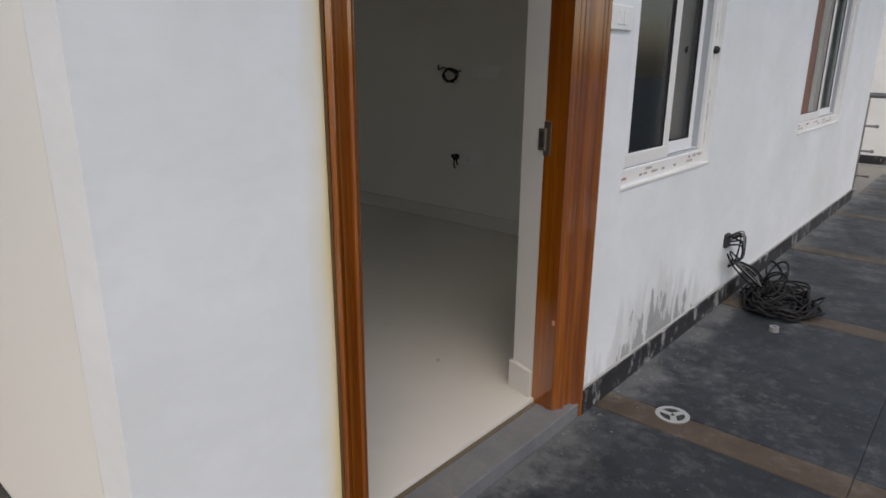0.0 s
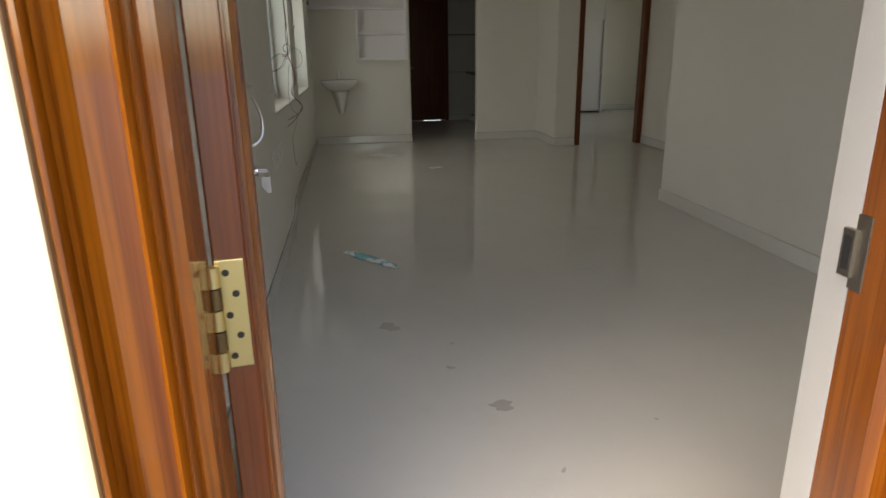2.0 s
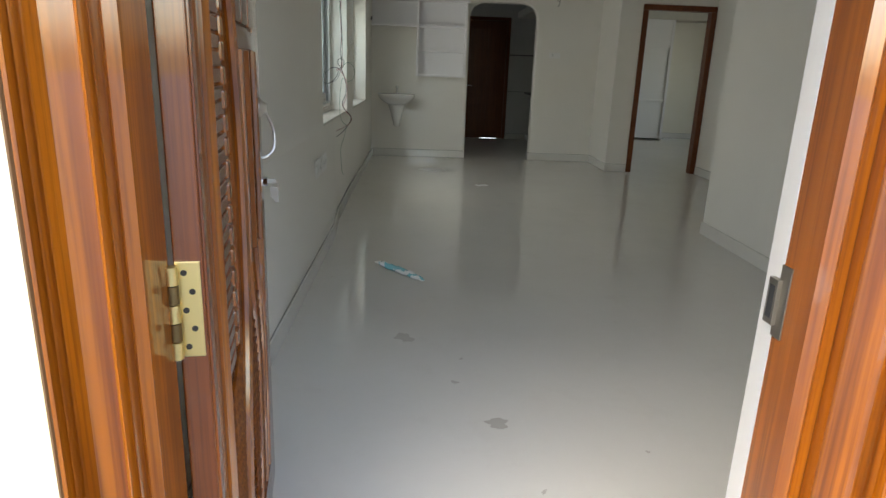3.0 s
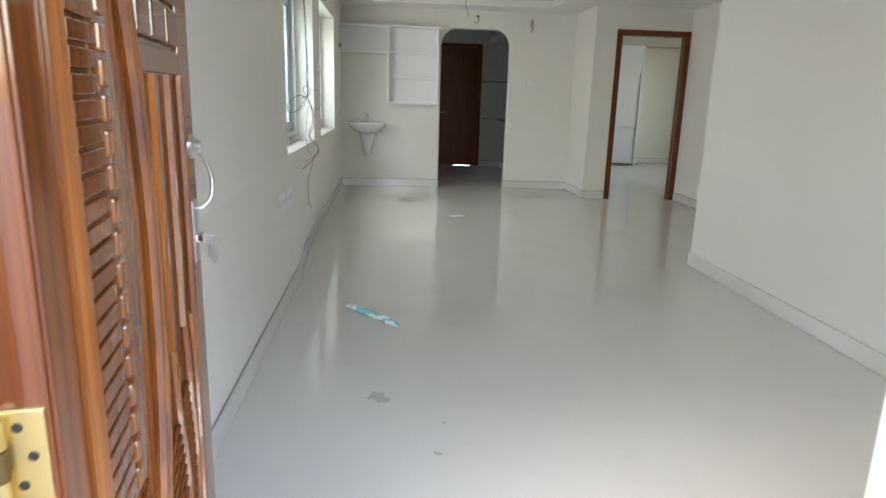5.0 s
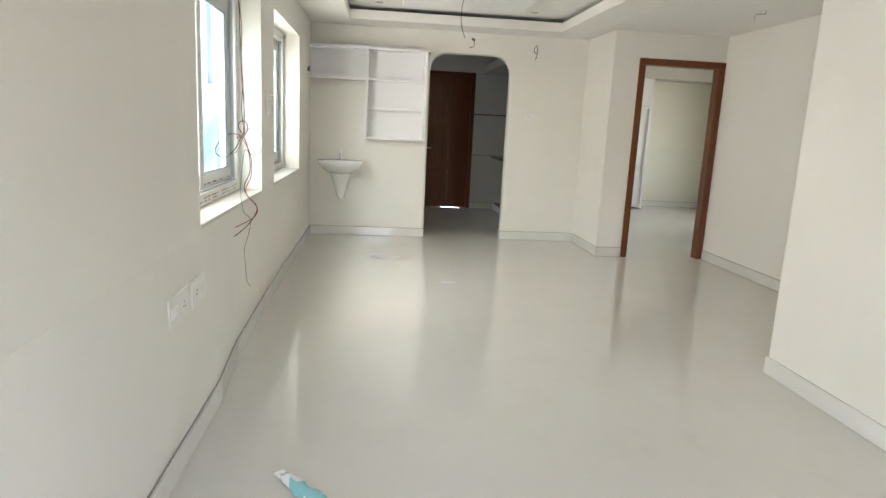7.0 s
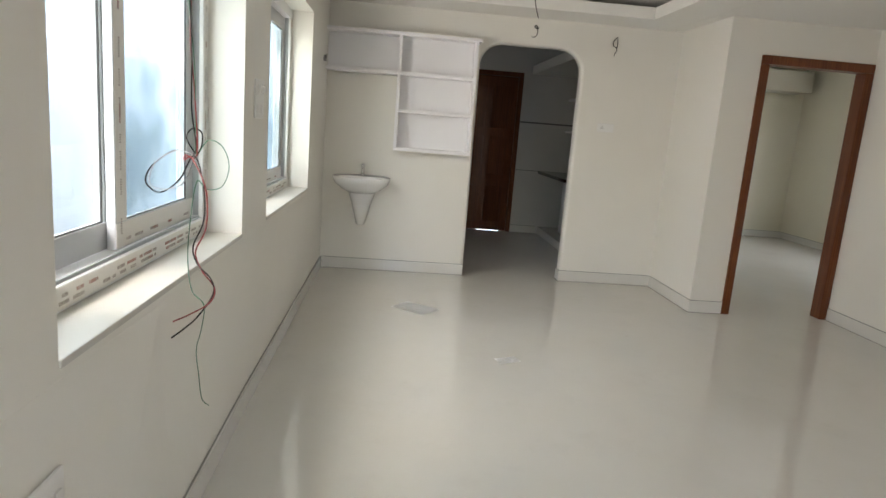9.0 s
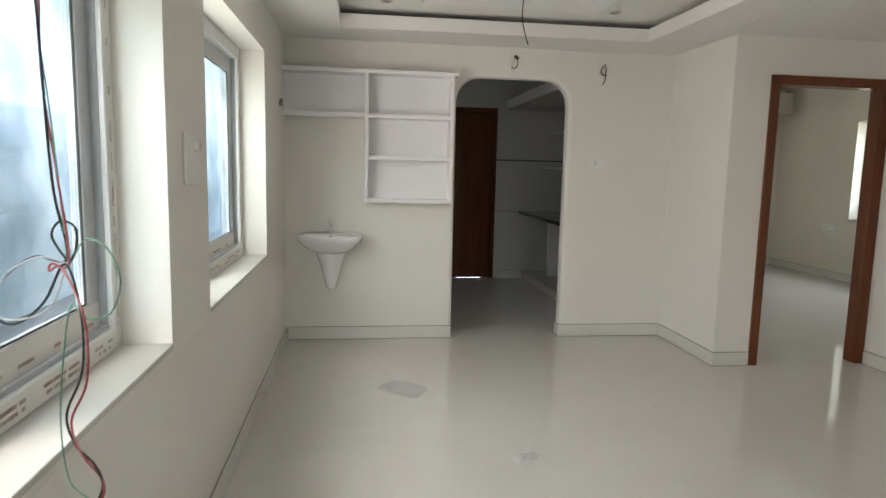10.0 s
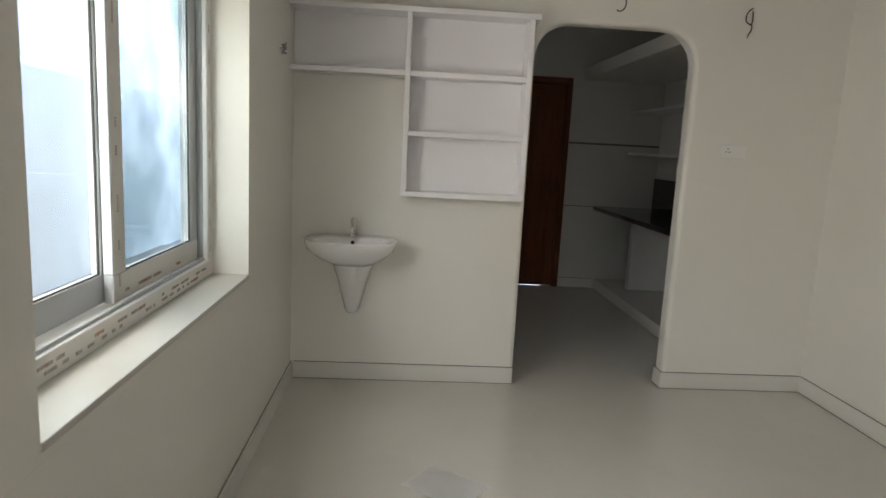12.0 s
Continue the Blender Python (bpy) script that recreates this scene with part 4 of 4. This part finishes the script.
    part("overflow", lathe([(0.011, 0), (0.011, 0.003)], Matrix.Translation((0, -0.1085, rim - 0.03)) @ Matrix.Rotation(radians(90), 4, "X"), 14), DARK_SLOT, b, "dark overflow hole")
    return b


wash_basin(0.358, FAR - 0.001, 0.875)

# ---- kitchen seen through the arch ----
counter = thing("kitchen_counter", pose(0, 0, 0), "black granite kitchen counter on white support walls", "counter")
part("worktop", boxes((2.61, 3.249, 8.75, 11.399, 0.835, 0.875), bevel=0.003), GRANITE, counter)
part("upstand", boxes((3.232, 3.2495, 8.75, 11.398, 0.876, 1.19)), GRANITE, counter, "black granite upstand")
for y in (10.86, 9.7):
    part("support", boxes((2.86, 3.249, y, y + 0.08, 0.11, 0.834)), SHELF_PAINT, counter, "white support wall")
part("plinth", boxes((2.68, 3.249, 8.75, 11.398, 0.0, 0.10), bevel=0.003), SKIRT_TILE, counter, "low pale plinth")
loft = thing("kitchen_loft", pose(0, 0, 0), "white concrete loft slab under the kitchen ceiling", "loft")
part("slab", boxes((2.405, 3.249, 8.69, 11.399, 2.15, 2.26), bevel=0.004), PAINT, loft)
for z in (1.44, 1.86):
    rack = thing("kitchen_shelf", pose(0, 0, 0), "thin white concrete shelf on the kitchen wall", "shelf", "kitchen wall shelves")
    part("board", boxes((2.93, 3.249, 9.2, 11.399, z - 0.025, z), bevel=0.002), SHELF_PAINT, rack)
structure("trim", boxes((KD[1] + 0.005, 3.249, 11.394, 11.399, 1.505, 1.525), (KD[1] + 0.005, 3.249, 11.394, 11.399, 0.865, 0.872)), GROUT, "grey border line of the kitchen tiling", "trim")

# ---- bedroom seen through the doorway ----
bloft = thing("bedroom_loft", pose(0, 0, 0), "loft box across the bedroom wall, shaded by its grey-beige colour", "loft")
part("front", boxes((3.371, 6.87, 12.2, 12.649, 2.30, 2.60), bevel=0.004), LOFT_SHADE, bloft)
unit = thing("bedroom_shelf", pose(0, 0, 0), "white built-in bedroom shelf unit with open bays", "shelf")
part("side", boxes((5.55, 5.60, 12.2, 12.649, 0.0, 2.299), bevel=0.003), UNIT_PAINT, unit)
part("side", boxes((4.40, 4.45, 12.2, 12.649, 0.0, 2.299), bevel=0.003), UNIT_PAINT, unit)
for z in (0.03, 0.755, 1.78):
    part("board", boxes((4.451, 5.549, 12.205, 12.243, z, z + 0.04), bevel=0.003), UNIT_PAINT, unit)
# backs added far forward so that little shade gathers in the bays
part("back_panel", boxes((4.451, 5.549, 12.244, 12.26, 0.797, 1.818)), UNIT_PAINT, unit)
part("back_panel", boxes((4.451, 5.549, 12.244, 12.26, 0.072, 0.753)), UNIT_PAINT, unit)
part("upper_front", boxes((4.451, 5.549, 12.203, 12.23, 1.822, 2.299)), UNIT_PAINT, unit)

# ---- electrical points and loose wires ----


def plate(m, w, h, label, gadgets, name="switch_board"):
    """A wall plate in its own x-z plane, facing -y."""
    ob = thing(name, m, label, "switch")
    part("plate", boxes((-w / 2, w / 2, -0.010, -0.001, -h / 2, h / 2), bevel=0.004), PLASTIC, ob)
    for kind, x, z in gadgets:
        if kind == "switch":
            part("rocker", boxes((x - 0.011, x + 0.011, -0.0145, -0.0095, z - 0.021, z + 0.021), bevel=0.002), PLASTIC, ob)
        elif kind == "knob":
            part("knob", lathe([(0.021, 0), (0.021, 0.006), (0.014, 0.014), (0.012, 0.018)], Matrix.Translation((x, -0.0095, z)) @ Matrix.Rotation(radians(90), 4, "X"), 18), CERAMIC, ob, smooth=True)
        elif kind == "socket":
            part("socket", boxes((x - 0.026, x + 0.026, -0.0125, -0.0095, z - 0.026, z + 0.026), bevel=0.002), PLASTIC, ob)
            bm = bmesh.new()
            for dx, dz in ((0, 0.011), (-0.010, -0.007), (0.010, -0.007)):
                lathe([(0.0038, 0), (0.0038, 0.0008)], Matrix.Translation((x + dx, -0.0124, z + dz)) @ Matrix.Rotation(radians(90), 4, "X"), 8, bm)
            part("pin_holes", bm, DARK_SLOT, ob)
    return ob


def on_west(y, z):
    return pose(0.019 if y < W1[0] else 0.0, y, z, 0, 0, 90)


def on_east(y, z):
    return pose(RW, y, z, 0, 0, -90)


plate(on_west(3.53, 0.575), 0.24, 0.12, "white switch plate low on the hall wall", [("switch", -0.09, 0), ("switch", -0.06, 0), ("switch", -0.03, 0), ("socket", 0.05, 0)])
plate(on_west(3.80, 0.575), 0.20, 0.12, "white socket plate low on the hall wall", [("socket", -0.04, 0), ("switch", 0.04, 0), ("switch", 0.07, 0)])
plate(on_west(5.735, 1.41), 0.18, 0.175, "white switch plate with a round regulator knob", [("switch", -0.055, -0.045), ("switch", -0.025, -0.045), ("switch", 0.045, -0.045), ("switch", -0.045, 0.042), ("knob", 0.035, 0.045)])
plate(pose(2.545, FAR, 1.465), 0.155, 0.075, "white socket plate on the end wall", [("socket", -0.035, 0), ("switch", 0.03, 0)], "wall_socket")
plate(on_east(1.80, 1.10), 0.24, 0.09, "white switch plate on the hall wall", [("switch", -0.08, 0), ("switch", -0.04, 0), ("switch", 0.0, 0)])
plate(on_east(1.90, 0.49), 0.20, 0.09, "white socket plate near the floor", [("socket", -0.04, 0), ("switch", 0.05, 0)], "wall_socket")
plate(pose(7.05, 11.45, 0.70, 0, 0, -90), 0.24, 0.08, "white socket plate on the bedroom wall", [("socket", -0.05, 0)], "wall_socket")
bell = plate(pose(1.39 + DX, YF, 1.30), 0.145, 0.075, "white bell switch plate beside the entrance", [("switch", -0.018, 0), ("switch", 0.018, 0)])


def coil(name, m, label, radius, turns, r, mat, tails=()):
    ob = thing(name, m, label, "cable")
    rng = random.Random(len(label))
    pts = []
    for k in range(turns * 10 + 1):
        a = 2 * math.pi * k / 10
        q = radius * (1 + rng.uniform(-0.22, 0.22))
        pts.append((q * math.cos(a) * 1.1, -0.012 - rng.uniform(0, 0.03), q * math.sin(a) * 0.8))
    part("cable", tube(pts, r, 6, steps=3), mat, ob, smooth=True)
    for t in tails:
        part("tail", tube(t, r, 6), mat, ob, smooth=True)
    return ob


coil("wire_coil", on_east(2.11, 1.075), "coil of black cable hanging from a wall box", 0.055, 4, 0.0045, BLACK_WIRE, [[(0.0, -0.02, 0.03), (-0.06, -0.03, 0.05), (-0.12, -0.012, 0.035), (-0.125, -0.002, 0.07)], [(-0.02, -0.02, 0.045), (0.04, -0.03, 0.02), (0.10, -0.02, 0.03)]])
coil("wire_coil", on_east(2.05, 0.50), "short black cable end poking from a wall box", 0.022, 3, 0.005, BLACK_WIRE, [[(0, -0.02, 0), (-0.01, -0.03, -0.05), (-0.005, -0.02, -0.085)], [(0, -0.02, 0.01), (0.015, -0.025, -0.04), (0.02, -0.02, -0.06)]])
coil("wire_coil", on_west(8.09, 1.83), "short grey wire ends at the shelf corner", 0.022, 2, 0.003, GREY_WIRE, [[(0, -0.02, 0), (0.0, -0.04, 0.03)]])
fan_hook = thing("wall_hook", pose(1.81, FAR, 2.25), "thin black wire hook hanging above the arch", "hook")
part("knot", tube([(0.012, -0.001, 0.035), (0.0, -0.012, 0.05), (-0.014, -0.016, 0.035), (0.004, -0.018, 0.024), (0.02, -0.016, 0.028), (0.008, -0.014, 0.04), (0.004, -0.016, 0.022)], 0.0045, 6), BLACK_WIRE, fan_hook, smooth=True)
part("wire", tube([(0.008, -0.014, 0.024), (0.014, -0.018, 0.0), (0.010, -0.020, -0.028), (-0.006, -0.022, -0.048), (-0.026, -0.022, -0.052), (-0.036, -0.022, -0.044)], 0.0034, 6), BLACK_WIRE, fan_hook, smooth=True)
wire_hook = thing("wall_hook", pose(2.54, FAR, 2.20), "thin bent wire loop with a loose tail on the wall", "hook")
part("wire", tube([(0.018, -0.001, 0.062), (0.012, -0.015, 0.060), (-0.006, -0.018, 0.045), (-0.020, -0.020, 0.020), (-0.018, -0.020, -0.012), (0.004, -0.020, -0.026), (0.016, -0.020, -0.020), (0.018, -0.018, 0.02), (0.016, -0.016, 0.045)], 0.0036, 6), BLACK_WIRE, wire_hook, smooth=True)
part("tail", tube([(0.010, -0.020, -0.024), (0.016, -0.022, -0.045), (0.012, -0.022, -0.065), (0.0, -0.022, -0.085), (-0.002, -0.022, -0.100)], 0.0034, 6), BLACK_WIRE, wire_hook, smooth=True)
coil("wire_coil", on_west(5.72, 2.28), "small loop of wire above the window", 0.025, 2, 0.003, GREY_WIRE)
drop = thing("ceiling_wire", pose(0, 0, 0), "thin wire hanging from the ceiling tray", "cable")
part("wire", tube([(1.50, 7.05, 2.442), (1.488, 7.05, 2.36), (1.486, 7.055, 2.25), (1.505, 7.065, 2.17), (1.53, 7.08, 2.11)], 0.003, 6), BLACK_WIRE, drop, smooth=True)
hook = thing("ceiling_hook", pose(0, 0, 0), "small bent wire end under the ceiling", "cable")
part("wire", tube([(3.88, 6.24, CEIL), (3.88, 6.24, CEIL - 0.02), (3.87, 6.24, CEIL - 0.03), (3.80, 6.24, CEIL - 0.035), (3.79, 6.24, CEIL - 0.06), (3.79, 6.24, CEIL - 0.10)], 0.004, 6), GREY_WIRE, hook, smooth=True)
for x, y in ((0.75, 7.85), (2.33, 7.82), (0.75, 5.4), (2.33, 5.4)):
    spot = thing("ceiling_spotlight", pose(x, y, 2.50), "small unlit recessed ceiling spotlight", "lamp", "spotlights in the tray")
    part("rim", lathe([(0.030, 0), (0.044, -0.002), (0.044, -0.008), (0.032, -0.010)], None, 20, ring=True), STEEL, spot, smooth=True)
    part("lens", lathe([(0.029, -0.004), (0.029, -0.009)], None, 20), GREY_WIRE, spot)

wires = thing("loose_wires", pose(0.003, 0, 0), "bundle of red, black and green wires hanging at the window", "cable")
part("black_wire", tube([(0.02, 4.66, 2.33), (0.03, 4.63, 2.0), (0.045, 4.60, 1.72), (0.055, 4.59, 1.50), (0.040, 4.64, 1.34), (0.040, 4.68, 1.215), (-0.03, 4.70, 1.215), (-0.10, 4.705, 1.16), (-0.115, 4.705, 1.11), (-0.07, 4.70, 1.085), (-0.01, 4.69, 1.13), (0.035, 4.68, 1.205),
                              (0.075, 4.64, 1.12), (0.085, 4.61, 1.02), (0.055, 4.61, 0.94), (0.075, 4.59, 0.89), (0.120, 4.565, 0.855), (0.128, 4.56, 0.81), (0.085, 4.555, 0.74), (0.045, 4.55, 0.70), (0.012, 4.548, 0.673)], 0.0025, 6), BLACK_WIRE, wires, "black wire", True)
part("red_wire", tube([(0.025, 4.665, 2.33), (0.02, 4.64, 2.0), (0.050, 4.61, 1.78), (0.048, 4.60, 1.55), (0.055, 4.62, 1.38), (0.045, 4.675, 1.21), (0.01, 4.685, 1.205), (0.005, 4.685, 1.19), (0.03, 4.68, 1.195),
                            (0.085, 4.63, 1.11), (0.092, 4.61, 1.00), (0.062, 4.61, 0.925), (0.090, 4.58, 0.875), (0.132, 4.56, 0.83), (0.120, 4.555, 0.785), (0.06, 4.553, 0.745), (0.015, 4.553, 0.722)], 0.0023, 6), RED_WIRE, wires, "red wire", True)
part("green_wire", tube([(0.03, 4.66, 2.33), (0.04, 4.65, 2.0), (0.035, 4.62, 1.70), (0.06, 4.60, 1.46), (0.048, 4.65, 1.30), (0.042, 4.68, 1.21), (0.085, 4.65, 1.255), (0.135, 4.62, 1.24), (0.156, 4.612, 1.185), (0.135, 4.62, 1.125), (0.085, 4.64, 1.11), (0.05, 4.66, 1.13),
                              (0.035, 4.65, 1.02), (0.03, 4.64, 0.90), (0.045, 4.63, 0.80), (0.083, 4.625, 0.756), (0.060, 4.68, 0.66), (0.022, 4.755, 0.56), (0.020, 4.79, 0.46), (0.022, 4.82, 0.36), (0.035, 4.86, 0.315)], 0.0016, 6), GREEN_WIRE, wires, "green wire", True)
part("loop", tube([(0.04, 4.68, 1.205), (-0.02, 4.695, 1.215), (-0.085, 4.70, 1.175), (-0.103, 4.70, 1.11), (-0.06, 4.695, 1.095), (0.0, 4.69, 1.12), (0.035, 4.68, 1.195)], 0.0021, 6), GREY_WIRE, wires, "grey wire loop", True)
part("loop", tube([(0.04, 4.68, 1.21), (0.01, 4.69, 1.255), (0.03, 4.68, 1.285), (0.06, 4.67, 1.275), (0.06, 4.67, 1.235), (0.04, 4.68, 1.20)], 0.0023, 6), BLACK_WIRE, wires, "black wire loop", True)

# ---- things on the hall floor ----


def blob(cx, cy, rx, ry, turn, rng, n=26, jag=0.3):
    pts = []
    ph = [rng.uniform(0, 6.28) for _ in range(4)]
    for k in range(n):
        a = 2 * math.pi * k / n
        r = 1 + jag * (0.5 * math.sin(2 * a + ph[0]) + 0.35 * math.sin(3 * a + ph[1]) + 0.3 * math.sin(5 * a + ph[2]) + 0.2 * math.sin(9 * a + ph[3]))
        x, y = rx * r * math.cos(a), ry * r * math.sin(a)
        pts.append((cx + x * math.cos(turn) - y * math.sin(turn), cy + x * math.sin(turn) + y * math.cos(turn)))
    return pts


rng = random.Random(5)
for cx, cy, rx, ry, turn in ((0.64, 2.12, 0.042, 0.045, 0.3), (1.0, 1.37, 0.045, 0.03, 0.1), (1.22, 0.63, 0.014, 0.007, 0.5), (0.86, 1.68, 0.016, 0.012, 0), (1.10, 0.98, 0.012, 0.006, 0.8), (0.18, 3.0, 0.006, 0.010, 0.2), (1.5, 1.2, 0.008, 0.006, 0), (2.35, 6.9, 0.014, 0.008, 0), (0.9, 1.9, 0.01, 0.008, 1)):
    st = mesh_object("dirt_mark", extrude_poly(blob(cx, cy, rx, ry, turn, rng, 26, 0.45), "z", 0.0002, 0.0012), MUD)
    tagged(st, "dried brown mud mark on the tile floor", "dirt", "mud marks on the floor")

wrap = thing("plastic_wrapper", pose(0.585, 3.13, 0.0, 0, 0, -50), "crumpled blue and white plastic wrapper on the floor", "wrapper")
bm = bmesh.new()
wr = random.Random(3)
loops = []
for k in range(17):
    t = k / 16
    w = 0.036 * (0.45 + 0.55 * min(1, 5 * t, 5 * (1 - t))) * wr.uniform(0.85, 1.1)
    h = 0.020 * (0.3 + 0.7 * min(1, 6 * t, 6 * (1 - t))) * wr.uniform(0.7, 1.2)
    dx = wr.uniform(-0.006, 0.006)
    loops.append([bm.verts.new(((t - 0.5) * 0.46, dx + w * math.cos(a), max(0.0008, h * (0.55 + 0.75 * math.sin(a)) + wr.uniform(-0.003, 0.003)))) for a in (2 * math.pi * j / 12 for j in range(12))])
for r0, r1 in zip(loops, loops[1:]):
    for j in range(12):
        bm.faces.new([r0[j], r0[(j + 1) % 12], r1[(j + 1) % 12], r1[j]])
bm.faces.new(loops[0])
bm.faces.new(loops[-1])
bmesh.ops.recalc_face_normals(bm, faces=bm.faces)
part("film", bm, FILM, wrap, smooth=True)
part("end_tag", boxes((-0.235, -0.19, -0.022, 0.020, 0.004, 0.012), bevel=0.003), PAPER, wrap, "white crumpled end")


def sheet(cx, cy, w, d, turn, label, lift):
    bm = bmesh.new()
    g = random.Random(int(cx * 100))
    n = 6
    vs = [[bm.verts.new(((i / n - 0.5) * w, (j / n - 0.5) * d, 0.0012 + g.uniform(0, lift) * (1 if 0 < i < n and 0 < j < n else 0.3) + lift * max(0, i / n - 0.75) * 2)) for j in range(n + 1)] for i in range(n + 1)]
    for i in range(n):
        for j in range(n):
            bm.faces.new([vs[i][j], vs[i + 1][j], vs[i + 1][j + 1], vs[i][j + 1]])
    bmesh.ops.solidify(bm, geom=bm.faces, thickness=0.0006)
    bmesh.ops.recalc_face_normals(bm, faces=bm.faces)
    ob = mesh_object("paper_sheet", bm, PAPER)
    ob.matrix_world = pose(cx, cy, 0.0008, 0, 0, turn)
    return tagged(ob, label, "paper", "papers on the floor")


sheet(0.86, 7.32, 0.30, 0.22, -38, "creased white paper lying on the tile floor", 0.002)
sheet(1.39, 6.30, 0.14, 0.09, 20, "small scrap of clear film on the tile floor", 0.006)

# ---- terrace details ----
drain = thing("drain_cover", pose(1.558, -0.212, GZ + 0.0015), "round steel floor drain cover", "drain")
part("rim", lathe([(0.043, 0.0), (0.060, 0.0), (0.060, 0.004), (0.043, 0.004)], None, 28, ring=True), STEEL, drain, smooth=True)
part("hole", lathe([(0.042, 0.0), (0.042, 0.001)], None, 24), DARK_SLOT, drain)
for k in range(3):
    a = radians(90 + 120 * k)
    m = Matrix.Rotation(a, 4, "Z")
    bm = boxes((0.006, 0.046, -0.011, 0.011, 0.0012, 0.0035))
    bm.transform(m)
    part("spoke", bm, STEEL, drain)

pile = thing("cable_pile", pose(3.03, -0.19, GZ + 0.002), "tangled heap of black cable on the terrace", "cable")
cr = random.Random(11)
for k in range(7):
    pts = []
    cx, cy = cr.uniform(-0.10, 0.12), cr.uniform(-0.07, 0.07)
    R = cr.uniform(0.11, 0.20)
    for j in range(31):
        a = 2 * math.pi * j / 10 + k
        q = R * (1 + cr.uniform(-0.18, 0.18))
        pts.append((cx + q * math.cos(a), cy + q * 0.8 * math.sin(a), 0.008 + max(0, cr.gauss(0.035, 0.03)) * (1 - j / 60)))
    part("cable", tube(pts, 0.0055, 6, steps=3), BLACK_WIRE, pile, smooth=True)
for k in range(5):
    a0 = cr.uniform(0, 6.28)
    loop = [(0.02 + 0.09 * math.cos(a0 + 0.7 * j) * (1 + 0.2 * cr.random()), 0.03 + 0.05 * math.sin(a0 + 0.7 * j), 0.10 + 0.075 * math.sin(0.7 * j + k) + 0.01 * k) for j in range(20)]
    part("cable", tube([(p[0], p[1], max(0.007, p[2])) for p in loop], 0.0055, 6, steps=3), BLACK_WIRE, pile, smooth=True)
feed = thing("cable_feed", pose(2.82, YF - 0.003, 0.27), "black and grey cables coming out of a hole in the wall", "cable")
part("box", boxes((-0.045, 0.02, -0.018, 0.010, -0.02, 0.055), bevel=0.012), GASKET, feed, "dark plastic wrap at the hole")
for k in range(8):
    s = cr.uniform(-0.05, 0.05)
    part("cable", tube([(s, -0.012, cr.uniform(-0.02, 0.04)), (s + 0.06, -0.06, cr.uniform(-0.02, 0.06)), (s + cr.uniform(0.0, 0.14), -0.06, -0.09), (s - 0.05, -0.04, cr.uniform(-0.12, -0.02)), (s + 0.02, -0.05, -0.10), (s + 0.12 + 0.02 * k, -0.10, -0.20), (0.20 + cr.uniform(-0.05, 0.1), -0.20, -0.325)], 0.0045, 6), (BLACK_WIRE, GREY_WIRE)[k % 3 == 2], feed, smooth=True)
stub = thing("pipe_stub", pose(2.63, -0.277, GZ + 0.001), "short grey plastic pipe end on the terrace", "pipe")
part("ring", lathe([(0.012, 0), (0.022, 0), (0.022, 0.025), (0.012, 0.025)], None, 16, ring=True), GREY_WIRE, stub, smooth=True)

rail = thing("terrace_railing", pose(7.02, 0.0, GZ), "stainless steel stair railing with horizontal bars", "railing")
for y in (0.13, 1.3, 2.5):
    post = part("post", tube([(0, y, 0.0), (0, y, 0.93)], 0.024, 12, steps=1), RAIL_STEEL, rail, smooth=True)
    part("flange", lathe([(0.05, 0), (0.05, 0.01), (0.03, 0.02)], Matrix.Translation((0, y, 0)), 16), RAIL_STEEL, post, smooth=True)
part("handrail", tube([(0, -0.10, 0.945), (0, 1.3, 0.97), (0, 2.6, 0.97)], 0.027, 12, steps=1), RAIL_STEEL, rail, smooth=True)
for z in (0.165, 0.41, 0.655):
    part("bar", tube([(-0.035, 0.02, z), (-0.035, 2.6, z)], 0.011, 8, steps=1), RAIL_STEEL, rail, smooth=True)
    part("finial", lathe([(0.016, 0), (0.018, 0.02), (0.008, 0.03)], Matrix.Translation((-0.035, 0.02, z)) @ Matrix.Rotation(radians(90), 4, "X"), 12), RAIL_STEEL, rail, smooth=True)

# added panel behind the pane, coloured like the reflection in its glass
shade = thing("window_reflection", pose(0, 0, 0), "red-brown panel standing in for a reflection in the terrace window", "board")
part("panel", boxes((OW2[0] + 0.02, OW2[0] + 0.92, 0.149, 0.164, OSILL, OTOP), bevel=0.003), RED_REFLECTION, shade)

# ---- paving stones, laid last ----
shapes = {}


def stone(width, depth, height, mat):
    key = (round(width, 3), round(depth, 3), mat.name)
    if key not in shapes:
        me = bpy.data.meshes.new("stone")
        bm = boxes((0, width, 0, depth, 0, height), bevel=0.003)
        bm.to_mesh(me)
        bm.free()
        me.materials.append(mat)
        shapes[key] = me
    return shapes[key]


ROWS = [(-2.8, -1.55), (-1.55, -0.78), (-0.78, 0.043)]
for bx in BANDS:
    for y0, y1 in ROWS:
        ob = new("band_stone", stone(0.138, y1 - y0 - 0.0012, 0.024, BAND_STONE))
        ob.parent, ob.location = pave, (bx, y0, GZ - 0.0225)
        ob = new("paving_stone", stone(1.267, y1 - y0 - 0.0012, 0.023, SLATE))
        ob.parent, ob.location = pave, (bx + 0.1405, y0, GZ - 0.0225)
